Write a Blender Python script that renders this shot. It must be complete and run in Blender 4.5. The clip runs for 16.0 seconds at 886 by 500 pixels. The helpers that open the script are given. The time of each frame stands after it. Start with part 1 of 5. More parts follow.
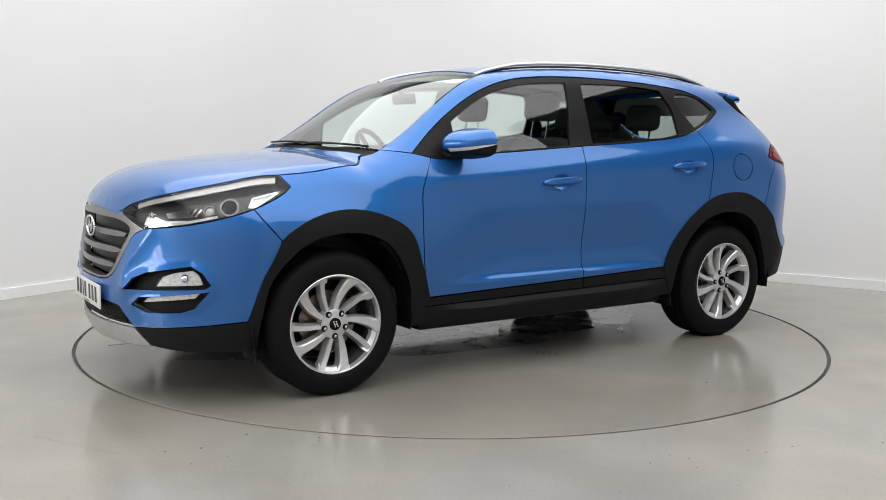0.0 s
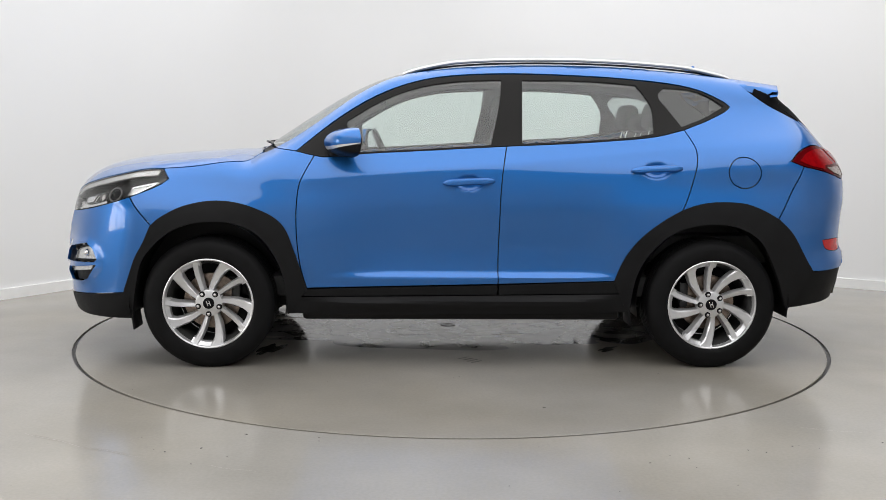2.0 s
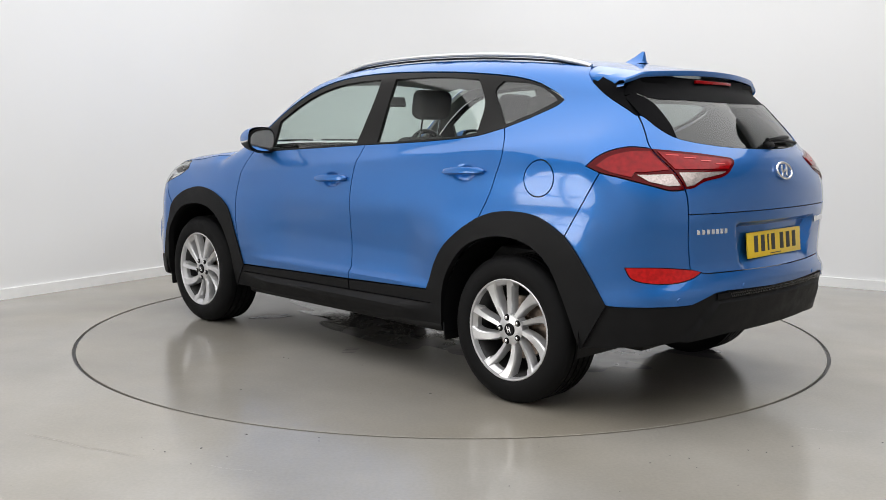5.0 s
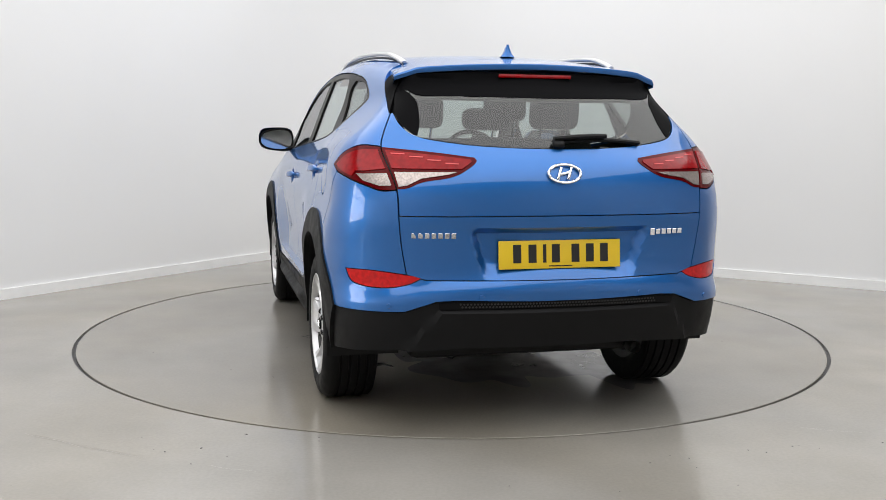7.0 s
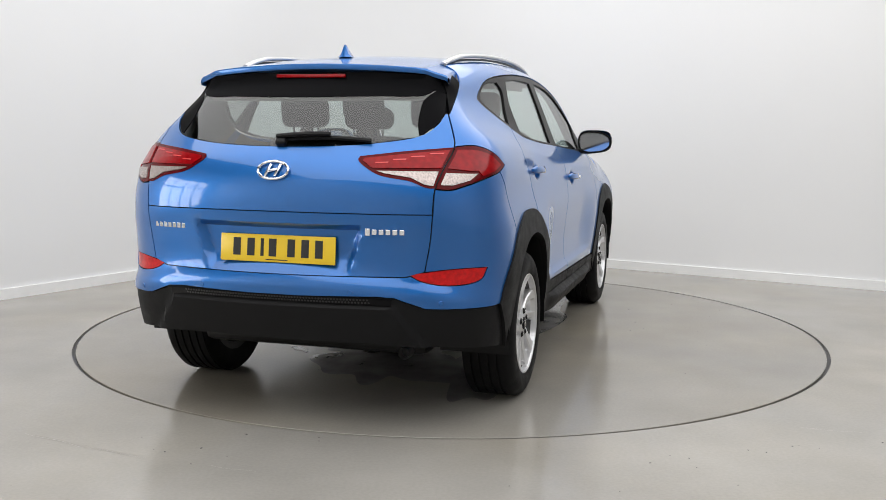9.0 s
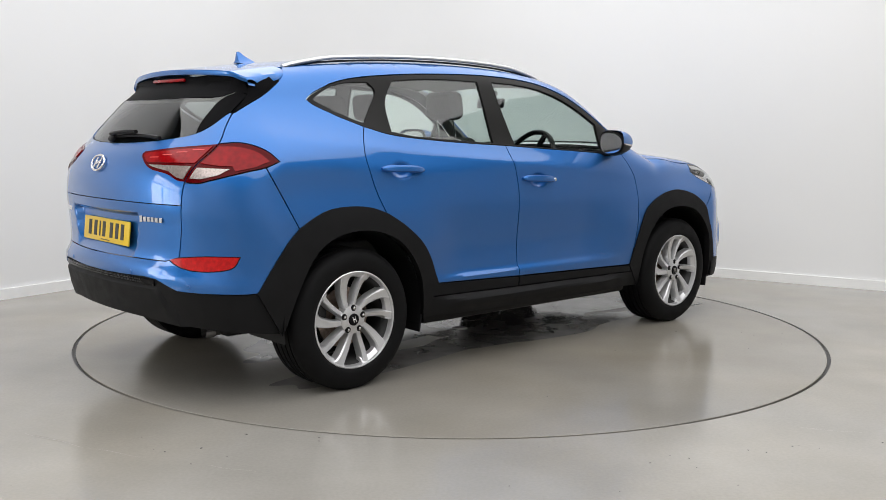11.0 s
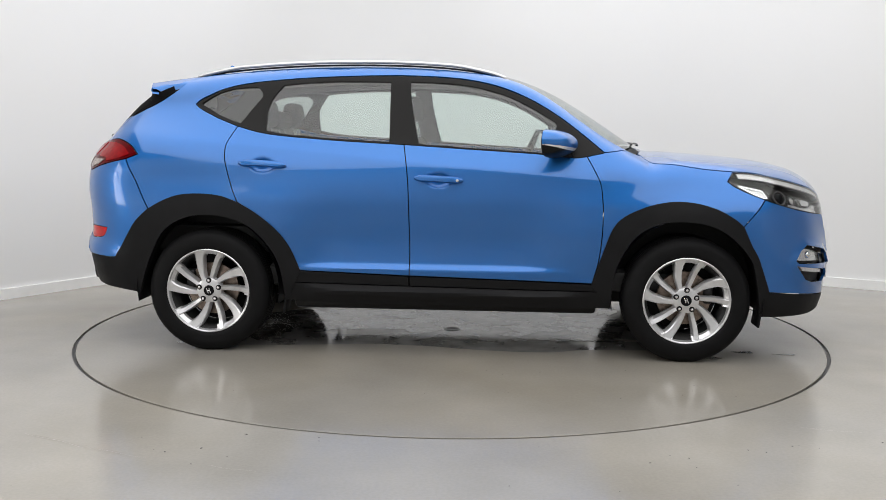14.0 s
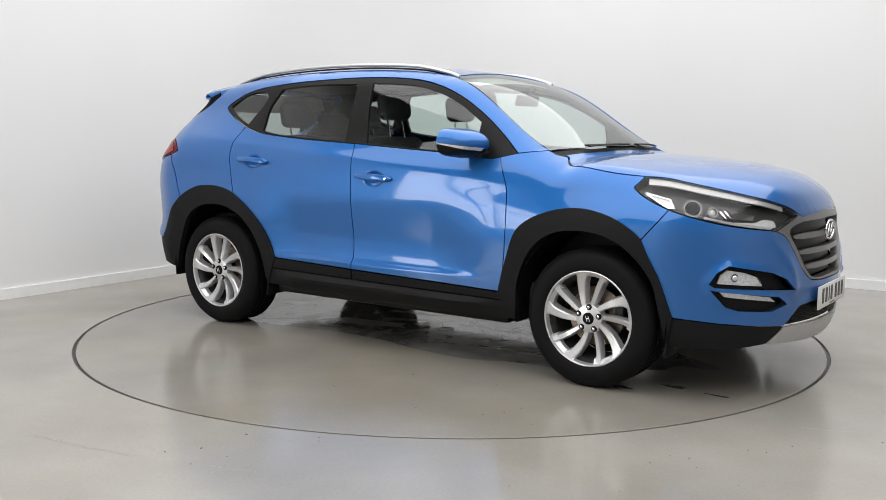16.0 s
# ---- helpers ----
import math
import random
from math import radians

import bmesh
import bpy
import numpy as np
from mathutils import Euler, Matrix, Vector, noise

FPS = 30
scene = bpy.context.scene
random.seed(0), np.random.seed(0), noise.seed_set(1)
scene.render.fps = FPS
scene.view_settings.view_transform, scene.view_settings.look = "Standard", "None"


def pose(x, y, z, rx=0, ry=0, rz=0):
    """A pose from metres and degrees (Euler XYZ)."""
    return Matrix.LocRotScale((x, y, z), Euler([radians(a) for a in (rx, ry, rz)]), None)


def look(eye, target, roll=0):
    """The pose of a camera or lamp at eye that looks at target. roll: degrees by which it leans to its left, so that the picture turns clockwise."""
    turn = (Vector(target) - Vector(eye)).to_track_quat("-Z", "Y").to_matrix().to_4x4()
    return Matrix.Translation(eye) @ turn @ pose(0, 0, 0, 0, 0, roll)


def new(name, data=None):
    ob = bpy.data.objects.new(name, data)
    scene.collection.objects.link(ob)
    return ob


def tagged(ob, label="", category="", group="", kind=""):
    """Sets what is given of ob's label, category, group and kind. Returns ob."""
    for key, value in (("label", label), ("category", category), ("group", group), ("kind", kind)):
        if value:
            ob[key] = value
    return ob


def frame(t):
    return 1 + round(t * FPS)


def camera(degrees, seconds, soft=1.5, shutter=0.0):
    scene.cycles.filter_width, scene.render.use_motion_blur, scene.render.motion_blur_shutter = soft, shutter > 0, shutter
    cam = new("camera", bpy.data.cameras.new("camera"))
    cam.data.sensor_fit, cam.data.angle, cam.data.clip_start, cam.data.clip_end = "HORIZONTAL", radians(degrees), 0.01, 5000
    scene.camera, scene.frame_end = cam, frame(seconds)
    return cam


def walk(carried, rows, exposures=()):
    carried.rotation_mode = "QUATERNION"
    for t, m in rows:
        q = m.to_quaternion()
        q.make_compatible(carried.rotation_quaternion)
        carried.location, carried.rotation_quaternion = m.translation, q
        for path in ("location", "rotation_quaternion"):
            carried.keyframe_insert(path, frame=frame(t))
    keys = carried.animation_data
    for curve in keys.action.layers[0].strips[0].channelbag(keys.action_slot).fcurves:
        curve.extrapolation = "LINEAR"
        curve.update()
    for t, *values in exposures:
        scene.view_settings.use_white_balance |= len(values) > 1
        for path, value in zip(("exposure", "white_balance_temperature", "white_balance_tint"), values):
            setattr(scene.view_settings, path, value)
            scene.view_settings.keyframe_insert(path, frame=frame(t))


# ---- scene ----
# ---- camera: it stands still before a turntable ----
cam = camera(49.56, 16.0, soft=0.65)
EYE = (0.0, -6.023, 1.252)
AIM = look(EYE, (EYE[0] - 0.010762, EYE[1] + 0.992422, EYE[2] - 0.122402), 0.503)
walk(cam, [(0.0, AIM), (16.0, AIM)])

# ---- light: one wide luminous ceiling ----
world = bpy.data.worlds.new("world")
world.use_nodes = True
world.node_tree.nodes["Background"].inputs[0].default_value = (0.9, 0.95, 1.0, 1)
world.node_tree.nodes["Background"].inputs[1].default_value = 0.05
scene.world = world
scene.view_settings.exposure = 0.0


def area(name, place, target, sx, sy, watts, colour):
    data = bpy.data.lights.new(name, "AREA")
    data.shape, data.size, data.size_y, data.energy, data.color = "RECTANGLE", sx, sy, watts, colour
    ob = new(name, data)
    ob.matrix_world = look(place, target)
    return ob


area("ceiling_light_lamp", (0.3, -1.8, 3.72), (0.3, -1.79, 0), 8.0, 10.2, 578, (0.99, 0.985, 0.985))
# unseen lamp for the window mirrored in the paint; the wall behind is solid
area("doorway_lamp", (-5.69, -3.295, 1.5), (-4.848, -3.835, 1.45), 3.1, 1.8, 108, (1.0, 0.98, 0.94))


# ---- materials ----
def material(name, colour, rough=0.5, metal=0.0, vary=0.0, scale=20.0, bump=0.0, bump_scale=200.0, rough_vary=0.0, coat=0.0, spec=0.5):
    mat = bpy.data.materials.new(name)
    mat.use_nodes = True
    nt = mat.node_tree
    b = nt.nodes["Principled BSDF"]
    b.inputs["Base Color"].default_value = (*colour, 1)
    b.inputs["Roughness"].default_value = rough
    b.inputs["Metallic"].default_value = metal
    b.inputs["Coat Weight"].default_value = coat
    b.inputs["Coat Roughness"].default_value = 0.055
    b.inputs["Specular IOR Level"].default_value = spec
    if vary or bump or rough_vary:
        co = nt.nodes.new("ShaderNodeTexCoord")
    if vary or rough_vary:
        n1 = nt.nodes.new("ShaderNodeTexNoise")
        n1.inputs["Scale"].default_value, n1.inputs["Detail"].default_value = scale, 6
        nt.links.new(co.outputs["Object"], n1.inputs["Vector"])
    if vary:
        ramp = nt.nodes.new("ShaderNodeMapRange")
        ramp.inputs[1].default_value, ramp.inputs[2].default_value = 0.3, 0.7
        ramp.inputs[3].default_value, ramp.inputs[4].default_value = 1 - vary, 1 + vary
        nt.links.new(n1.outputs[0], ramp.inputs[0])
        mul = nt.nodes.new("ShaderNodeVectorMath")
        mul.operation = "SCALE"
        mul.inputs[0].default_value = colour
        nt.links.new(ramp.outputs[0], mul.inputs["Scale"])
        nt.links.new(mul.outputs[0], b.inputs["Base Color"])
    if rough_vary:
        rr = nt.nodes.new("ShaderNodeMapRange")
        rr.inputs[1].default_value, rr.inputs[2].default_value = 0.3, 0.7
        rr.inputs[3].default_value, rr.inputs[4].default_value = rough - rough_vary, rough + rough_vary
        nt.links.new(n1.outputs[0], rr.inputs[0])
        nt.links.new(rr.outputs[0], b.inputs["Roughness"])
    if bump:
        n2 = nt.nodes.new("ShaderNodeTexNoise")
        n2.inputs["Scale"].default_value, n2.inputs["Detail"].default_value = bump_scale, 3
        nt.links.new(co.outputs["Object"], n2.inputs["Vector"])
        bp = nt.nodes.new("ShaderNodeBump")
        bp.inputs["Strength"].default_value, bp.inputs["Distance"].default_value = bump, 0.002
        nt.links.new(n2.outputs[0], bp.inputs["Height"])
        nt.links.new(bp.outputs[0], b.inputs["Normal"])
    return mat


def glass(name, tint, base=0.04, rough=0.0):
    """A thin pane: clear tint, with gloss that grows to the edge of view."""
    mat = bpy.data.materials.new(name)
    mat.use_nodes = True
    nt = mat.node_tree
    nt.nodes.remove(nt.nodes["Principled BSDF"])
    clear, gloss, mix = (nt.nodes.new(k) for k in ("ShaderNodeBsdfTransparent", "ShaderNodeBsdfGlossy", "ShaderNodeMixShader"))
    clear.inputs[0].default_value = (*tint, 1)
    gloss.inputs["Roughness"].default_value = rough
    lw, pw, ma = nt.nodes.new("ShaderNodeLayerWeight"), nt.nodes.new("ShaderNodeMath"), nt.nodes.new("ShaderNodeMath")
    lw.inputs[0].default_value = 0.5
    pw.operation, pw.inputs[1].default_value = "POWER", 5
    ma.operation, ma.inputs[1].default_value, ma.inputs[2].default_value = "MULTIPLY_ADD", 1 - base, base
    nt.links.new(lw.outputs["Facing"], pw.inputs[0])
    nt.links.new(pw.outputs[0], ma.inputs[0])
    nt.links.new(ma.outputs[0], mix.inputs[0])
    nt.links.new(clear.outputs[0], mix.inputs[1])
    nt.links.new(gloss.outputs[0], mix.inputs[2])
    nt.links.new(mix.outputs[0], nt.nodes["Material Output"].inputs[0])
    return mat


PAINT = material("blue_paint", (0.017, 0.134, 0.425), rough=0.41, metal=0.68, vary=0.08, scale=900, coat=1.0, spec=0.2)
PLASTIC = material("black_plastic", (0.0085, 0.0085, 0.0092), spec=0.14, rough=0.55, vary=0.15, scale=14, bump=0.15, bump_scale=700, rough_vary=0.08)
GLOSSB = material("gloss_black", (0.005, 0.005, 0.006), rough=0.2, spec=0.1)
SATINB = material("satin_black", (0.005, 0.005, 0.0055), rough=0.4, spec=0.2)
# black glass border, its gloss removed to imitate the spoiler's shade over it
BAND = material("black_glass_border", (0.004, 0.004, 0.0045), rough=0.5, spec=0.02)
FRAME = material("window_frame_black", (0.009, 0.0085, 0.0082), rough=0.4, spec=0.15)
RAIL = material("anodised_silver", (0.6, 0.6, 0.6), rough=0.3, metal=0.6)
RUBBER = material("rubber", (0.006, 0.006, 0.0065), spec=0.12, rough=0.6, vary=0.25, scale=18, bump=0.2, bump_scale=400, rough_vary=0.1)
ALLOY = material("silver_alloy", (0.64, 0.64, 0.65), rough=0.28, metal=0.65, vary=0.05, scale=30)
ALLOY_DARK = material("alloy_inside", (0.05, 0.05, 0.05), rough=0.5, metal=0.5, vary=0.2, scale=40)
STEEL = material("brake_steel", (0.3, 0.24, 0.2), rough=0.4, metal=0.9, vary=0.3, scale=60)
CHROME = material("chrome", (0.82, 0.82, 0.83), rough=0.1, metal=1.0)
GRILLE = material("grey_metal_trim", (0.22, 0.215, 0.215), rough=0.32, metal=0.8, vary=0.08, scale=30)
SKID = material("silver_paint", (0.5, 0.5, 0.51), rough=0.35, metal=0.5, vary=0.06, scale=30)
RED = material("red_lens", (0.24, 0.002, 0.004), rough=0.14, spec=0.25, vary=0.2, scale=40)
REFLECTOR = material("red_reflector", (0.5, 0.012, 0.012), rough=0.14, spec=0.2, vary=0.25, scale=60)
LED = material("red_light_guide", (0.6, 0.05, 0.05), rough=0.25)
RED_DARK = material("dark_red_lens", (0.09, 0.0015, 0.003), rough=0.16, spec=0.12)
LENS = material("white_lens", (0.72, 0.71, 0.7), rough=0.15, metal=0.3, vary=0.25, scale=90, bump=0.5, bump_scale=160)
TAIL_CLEAR = material("tail_clear_lens", (0.42, 0.36, 0.34), rough=0.12, metal=0.6, vary=0.3, scale=120, bump=0.5, bump_scale=220)
LAMPTRIM = material("lamp_trim", (0.5, 0.49, 0.48), rough=0.35, metal=0.5)
LAMPBOX = material("lamp_housing", (0.055, 0.053, 0.052), rough=0.25, metal=0.3)
SILVERBOX = material("lamp_reflector", (0.75, 0.75, 0.76), rough=0.15, metal=0.95)
WHITE_PLATE = material("white_plate", (0.75, 0.75, 0.73), rough=0.3)
YELLOW_PLATE = material("yellow_plate", (0.78, 0.53, 0.02), rough=0.3)
INK = material("plate_ink", (0.01, 0.01, 0.011), rough=0.4)
CLOTH = material("dark_cloth", (0.045, 0.044, 0.044), rough=0.9, vary=0.25, scale=60, bump=0.4, bump_scale=500)
TRIM = material("dark_interior_trim", (0.035, 0.035, 0.036), rough=0.7, vary=0.15, scale=20)
LINER = material("grey_headlining", (0.5, 0.485, 0.45), rough=0.95, vary=0.06, scale=60)
GLASS = glass("green_glass", (0.80, 0.88, 0.85), 0.095)
SCREEN = glass("windscreen_glass", (0.80, 0.90, 0.87), 0.2)
PRIVACY = glass("tailgate_glass", (0.5, 0.545, 0.53), 0.09)
PILLAR = material("grey_pillar_trim", (0.2, 0.195, 0.185), rough=0.8, vary=0.08, scale=40)
CLEAR = glass("clear_lens", (0.96, 0.97, 0.97), 0.035)


def wall_paint():
    return material("white_wall_paint", (0.80, 0.80, 0.80), rough=0.6, vary=0.012, scale=0.7, bump=0.05, bump_scale=60)


def floor_resin(name, tone=(0.315, 0.301, 0.275)):
    """Grey poured resin: cloudy, glossy, with faint drifts and specks."""
    mat = material(name, tone, rough=0.18, vary=0.13, scale=1.1, rough_vary=0.06, bump=0.02, bump_scale=9)
    nt = mat.node_tree
    b = nt.nodes["Principled BSDF"]
    old = b.inputs["Base Color"].links[0].from_socket
    co = nt.nodes.new("ShaderNodeTexCoord")
    fine, big = nt.nodes.new("ShaderNodeTexNoise"), nt.nodes.new("ShaderNodeTexNoise")
    fine.inputs["Scale"].default_value, fine.inputs["Detail"].default_value = 70, 4
    big.inputs["Scale"].default_value, big.inputs["Detail"].default_value = 0.45, 3
    for n in (fine, big):
        nt.links.new(co.outputs["Object"], n.inputs["Vector"])
    m1, m2 = nt.nodes.new("ShaderNodeMapRange"), nt.nodes.new("ShaderNodeMapRange")
    m1.inputs[1].default_value, m1.inputs[2].default_value, m1.inputs[3].default_value, m1.inputs[4].default_value = 0.3, 0.7, 0.96, 1.04
    m2.inputs[1].default_value, m2.inputs[2].default_value = 0.42, 0.78
    nt.links.new(fine.outputs[0], m1.inputs[0])
    nt.links.new(big.outputs[0], m2.inputs[0])
    s = nt.nodes.new("ShaderNodeVectorMath")
    s.operation = "SCALE"
    nt.links.new(old, s.inputs[0])
    nt.links.new(m1.outputs[0], s.inputs["Scale"])
    mix = nt.nodes.new("ShaderNodeMix")
    mix.data_type, mix.blend_type = "RGBA", "MULTIPLY"
    mix.inputs["B"].default_value = (1, 0.97, 0.9, 1)
    sock = [i for i in mix.inputs if i.type == "RGBA"]
    nt.links.new(s.outputs[0], sock[0])
    sock[1].default_value = (0.92, 0.86, 0.74, 1)
    nt.links.new(m2.outputs[0], mix.inputs[0])
    nt.links.new([o for o in mix.outputs if o.type == "RGBA"][0], b.inputs["Base Color"])
    return mat


WALL = wall_paint()
BACK = material("unseen_wall_grey", (0.7, 0.7, 0.7), rough=0.7, vary=0.1, scale=0.8)
FLOOR = floor_resin("grey_resin_floor")
DISC = floor_resin("grey_resin_turntable", (0.27, 0.256, 0.23))
SKIRT = material("white_skirting_paint", (0.86, 0.86, 0.85), rough=0.4, vary=0.02, scale=5)
CEIL = material("white_ceiling_paint", (0.8, 0.8, 0.8), rough=0.8, vary=0.02, scale=1.5)


# ---- mesh helpers ----
def part(name, bm, mat, parent=None, label="", smooth_angle=35):
    me = bpy.data.meshes.new(name)
    bm.to_mesh(me)
    bm.free()
    for m in (mat if isinstance(mat, (list, tuple)) else [mat]):
        me.materials.append(m)
    if smooth_angle:
        me.polygons.foreach_set("use_smooth", [True] * len(me.polygons))
        me.set_sharp_from_angle(angle=radians(smooth_angle))
    ob = new(name, me)
    ob.parent = parent
    return tagged(ob, label) if label else ob


def mesh_part(name, verts, faces, mat, parent=None, label="", smooth_angle=35):
    bm = bmesh.new()
    vs = [bm.verts.new(v) for v in verts]
    for f in faces:
        if len(set(f)) == len(f):
            try:
                bm.faces.new([vs[i] for i in f])
            except ValueError:
                pass
    return part(name, bm, mat, parent, label, smooth_angle)


def box(bm, m, sx, sy, sz, bevel=0.0, segments=2):
    r = bmesh.ops.create_cube(bm, size=1, matrix=m @ Matrix.Diagonal((sx, sy, sz, 1)))
    if bevel:
        es = list({e for v in r["verts"] for e in v.link_edges})
        bmesh.ops.bevel(bm, geom=es, offset=bevel, segments=segments, affect="EDGES", profile=0.5)
    return bm


def lathe(profile, n=48, axis="y"):
    """Verts and faces of (radius, along) turned about the y axis."""
    vs, fs = [], []
    k = len(profile)
    for i in range(n):
        a = 2 * math.pi * i / n
        for r, s in profile:
            vs.append((r * math.cos(a), s, r * math.sin(a)))
    for i in range(n):
        for j in range(k - 1):
            p, q = i * k + j, ((i + 1) % n) * k + j
            fs.append((p, p + 1, q + 1, q))
    return vs, fs


def tube(name, pts, r, mat, parent=None, label="", n=8, closed=False, flat=1.0):
    """A round bar along the points."""
    p = [Vector(q) for q in pts]
    vs, fs = [], []
    k = len(p)
    for i, q in enumerate(p):
        a, b = p[i - 1] if (i or closed) else q, p[(i + 1) % k] if (i < k - 1 or closed) else q
        d = (b - a).normalized()
        s = d.cross(Vector((0, 0, 1)))
        s = s.normalized() if s.length > 1e-3 else Vector((1, 0, 0))
        t = s.cross(d)
        for j in range(n):
            w = 2 * math.pi * j / n
            vs.append(q + s * (r * math.cos(w)) + t * (r * flat * math.sin(w)))
    for i in range(k if closed else k - 1):
        for j in range(n):
            a, b = i * n + j, i * n + (j + 1) % n
            c, d = ((i + 1) % k) * n + (j + 1) % n, ((i + 1) % k) * n + j
            fs.append((a, b, c, d))
    if not closed:
        fs += [tuple(range(n)), tuple(reversed(range((k - 1) * n, k * n)))]
    return mesh_part(name, vs, fs, mat, parent, label)


# ---- the room ----
def room():
    left, right, corner, r = Vector((0.54, 0.842)), Vector((0.865, -0.502)), Vector((-1.07, 4.38)), 1.35
    a, b = corner - left * r, corner + right * r
    line = [corner - left * 11.0, a]
    for i in range(1, 16):
        t = i / 16
        line.append((1 - t) ** 2 * a + 2 * t * (1 - t) * corner + t * t * b)
    line += [b, corner + right * 11.3]
    line.append(line[-1] - left * 11.0)
    n, H = len(line), 3.9

    def strip(name, pts, z0, z1, thick, mat, closed, label, cat):
        out, ks = [], len(pts)
        for i, q in enumerate(pts):
            d1 = (q - pts[i - 1]).normalized() if (i or closed) else (pts[1] - q).normalized()
            d2 = (pts[(i + 1) % ks] - q).normalized() if (i < ks - 1 or closed) else d1
            nrm = Vector((-(d1 + d2).y, (d1 + d2).x)).normalized()
            out.append(q + nrm * thick / max(0.4, nrm.dot(Vector((-d1.y, d1.x)))))
        vs = [(p.x, p.y, z) for z in (z0, z1) for p in pts] + [(p.x, p.y, z) for z in (z0, z1) for p in out]
        fs = []
        for i in range(ks if closed else ks - 1):
            j = (i + 1) % ks
            fs += [(i, i + ks, j + ks, j), (2 * ks + i, 2 * ks + j, 3 * ks + j, 3 * ks + i), (ks + i, 3 * ks + i, 3 * ks + j, ks + j), (i, j, 2 * ks + j, 2 * ks + i)]
        ob = mesh_part(name, vs, fs, mat, None, "", 25)
        return tagged(ob, label, cat, kind="structure")

    # unseen closing walls, their grey chosen for what the car's sides reflect
    far = [line[-2] + (line[-1] - line[-2]) * 0.55, line[-1], line[0], line[0] + (line[1] - line[0]) * 0.45]
    strip("wall_front", [far[3]] + line[1:-1] + [far[0]], 0.0, H, 0.15, WALL, False, "plain white painted studio wall with a rounded corner", "wall")
    strip("wall_back", far, 0.0, H, 0.15, BACK, False, "plain grey unseen wall added to close the studio", "wall")
    strip("baseboard", line, 0.0, 0.078, -0.02, SKIRT, True, "low white painted skirting along the studio wall", "baseboard")
    bm = bmesh.new()
    bm.faces.new([bm.verts.new((p.x, p.y, H)) for p in line])
    bmesh.ops.solidify(bm, geom=bm.faces[:], thickness=-0.1)
    tagged(part("ceiling", bm, CEIL, smooth_angle=0), "plain white studio ceiling", "ceiling", kind="structure")
    # unseen glazing bars added before that lamp, after the window the paint mirrors
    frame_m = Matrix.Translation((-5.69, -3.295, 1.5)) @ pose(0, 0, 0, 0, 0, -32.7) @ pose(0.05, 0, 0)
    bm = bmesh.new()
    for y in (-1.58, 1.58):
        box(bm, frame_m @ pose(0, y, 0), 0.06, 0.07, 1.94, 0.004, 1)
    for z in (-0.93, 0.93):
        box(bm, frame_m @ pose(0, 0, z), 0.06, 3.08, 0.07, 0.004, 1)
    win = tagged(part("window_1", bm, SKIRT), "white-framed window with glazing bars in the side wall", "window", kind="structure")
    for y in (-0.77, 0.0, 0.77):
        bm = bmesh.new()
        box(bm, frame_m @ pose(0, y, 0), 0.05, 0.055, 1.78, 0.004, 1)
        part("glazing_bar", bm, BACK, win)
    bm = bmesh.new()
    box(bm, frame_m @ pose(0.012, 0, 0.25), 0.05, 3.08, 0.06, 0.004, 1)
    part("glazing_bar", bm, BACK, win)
    # floor with a round hole for the turntable
    cx, cy, R, N = RING
    hole = [(cx + R * math.cos(2 * math.pi * i / N), cy + R * math.sin(2 * math.pi * i / N)) for i in range(N)]
    vs = [(x, y, 0) for x, y in hole]
    fs = []
    far = []
    for i in range(N):
        d = Vector((math.cos(2 * math.pi * i / N), math.sin(2 * math.pi * i / N)))
        far.append((cx + d.x * 14, cy + d.y * 14, 0))
    vs += far + [(x, y, -0.06) for x, y in hole]
    for i in range(N):
        j = (i + 1) % N
        fs += [(i, i + N, j + N, j), (i, j, 2 * N + j, 2 * N + i)]
    ground = tagged(mesh_part("floor", vs, fs, FLOOR, None, "", 30), "glossy grey poured resin studio floor with faint stains", "floor", kind="structure")
    # black ring laid shallow in the gap, in place of the gap's shade
    vs = [(cx + math.cos(2 * math.pi * i / N) * q, cy + math.sin(2 * math.pi * i / N) * q, -0.012) for q in (R - 0.0198, R - 0.0002) for i in range(N)]
    fs = [(i, (i + 1) % N, N + (i + 1) % N, N + i) for i in range(N)]
    tagged(mesh_part("floor_gap_shade", vs, fs, INK), "black strip standing for the shade in the gap round the turntable", "floor gap", kind="structure")
    # scratches and specks
    for x0, y0, x1, y1, w in ((-1.76, -2.2, -1.45, -2.37, 0.003), (-1.45, -2.37, -1.17, -2.48, 0.0025), (-0.93, -2.55, -0.72, -2.62, 0.002), (1.5, -2.0, 1.75, -2.06, 0.002)):
        d = Vector((x1 - x0, y1 - y0)).normalized()
        k = 9
        vs = []
        for i in range(k):
            s = i / (k - 1)
            jit = 0.006 * math.sin(7 * s + x0 * 5)
            ww = w * (0.3 + 0.7 * math.sin(math.pi * s))
            for sg in (1, -1):
                vs.append((x0 + (x1 - x0) * s - d.y * (jit + sg * ww / 2), y0 + (y1 - y0) * s + d.x * (jit + sg * ww / 2), 0.0006))
        mesh_part("scratch", vs, [(2 * i, 2 * i + 1, 2 * i + 3, 2 * i + 2) for i in range(k - 1)], SCRATCH, ground, "", 0)
    rnd = random.Random(4)
    spots = [(-0.99, -2.36, 0.006), (-0.85, -2.18, 0.006), (-1.12, -2.41, 0.004), (1.38, -2.25, 0.004), (1.25, -2.33, 0.004), (1.77, -2.19, 0.005)]
    spots += [(rnd.uniform(-3, 3), rnd.uniform(-3.2, -2.2), rnd.uniform(0.0015, 0.004)) for _ in range(60)]
    for i, (x, y, q) in enumerate(spots):
        blob("speck", x, y, q, q * rnd.uniform(0.3, 0.9), rnd.uniform(0, 180), 0.0004, GRIT, ground, i, 10)


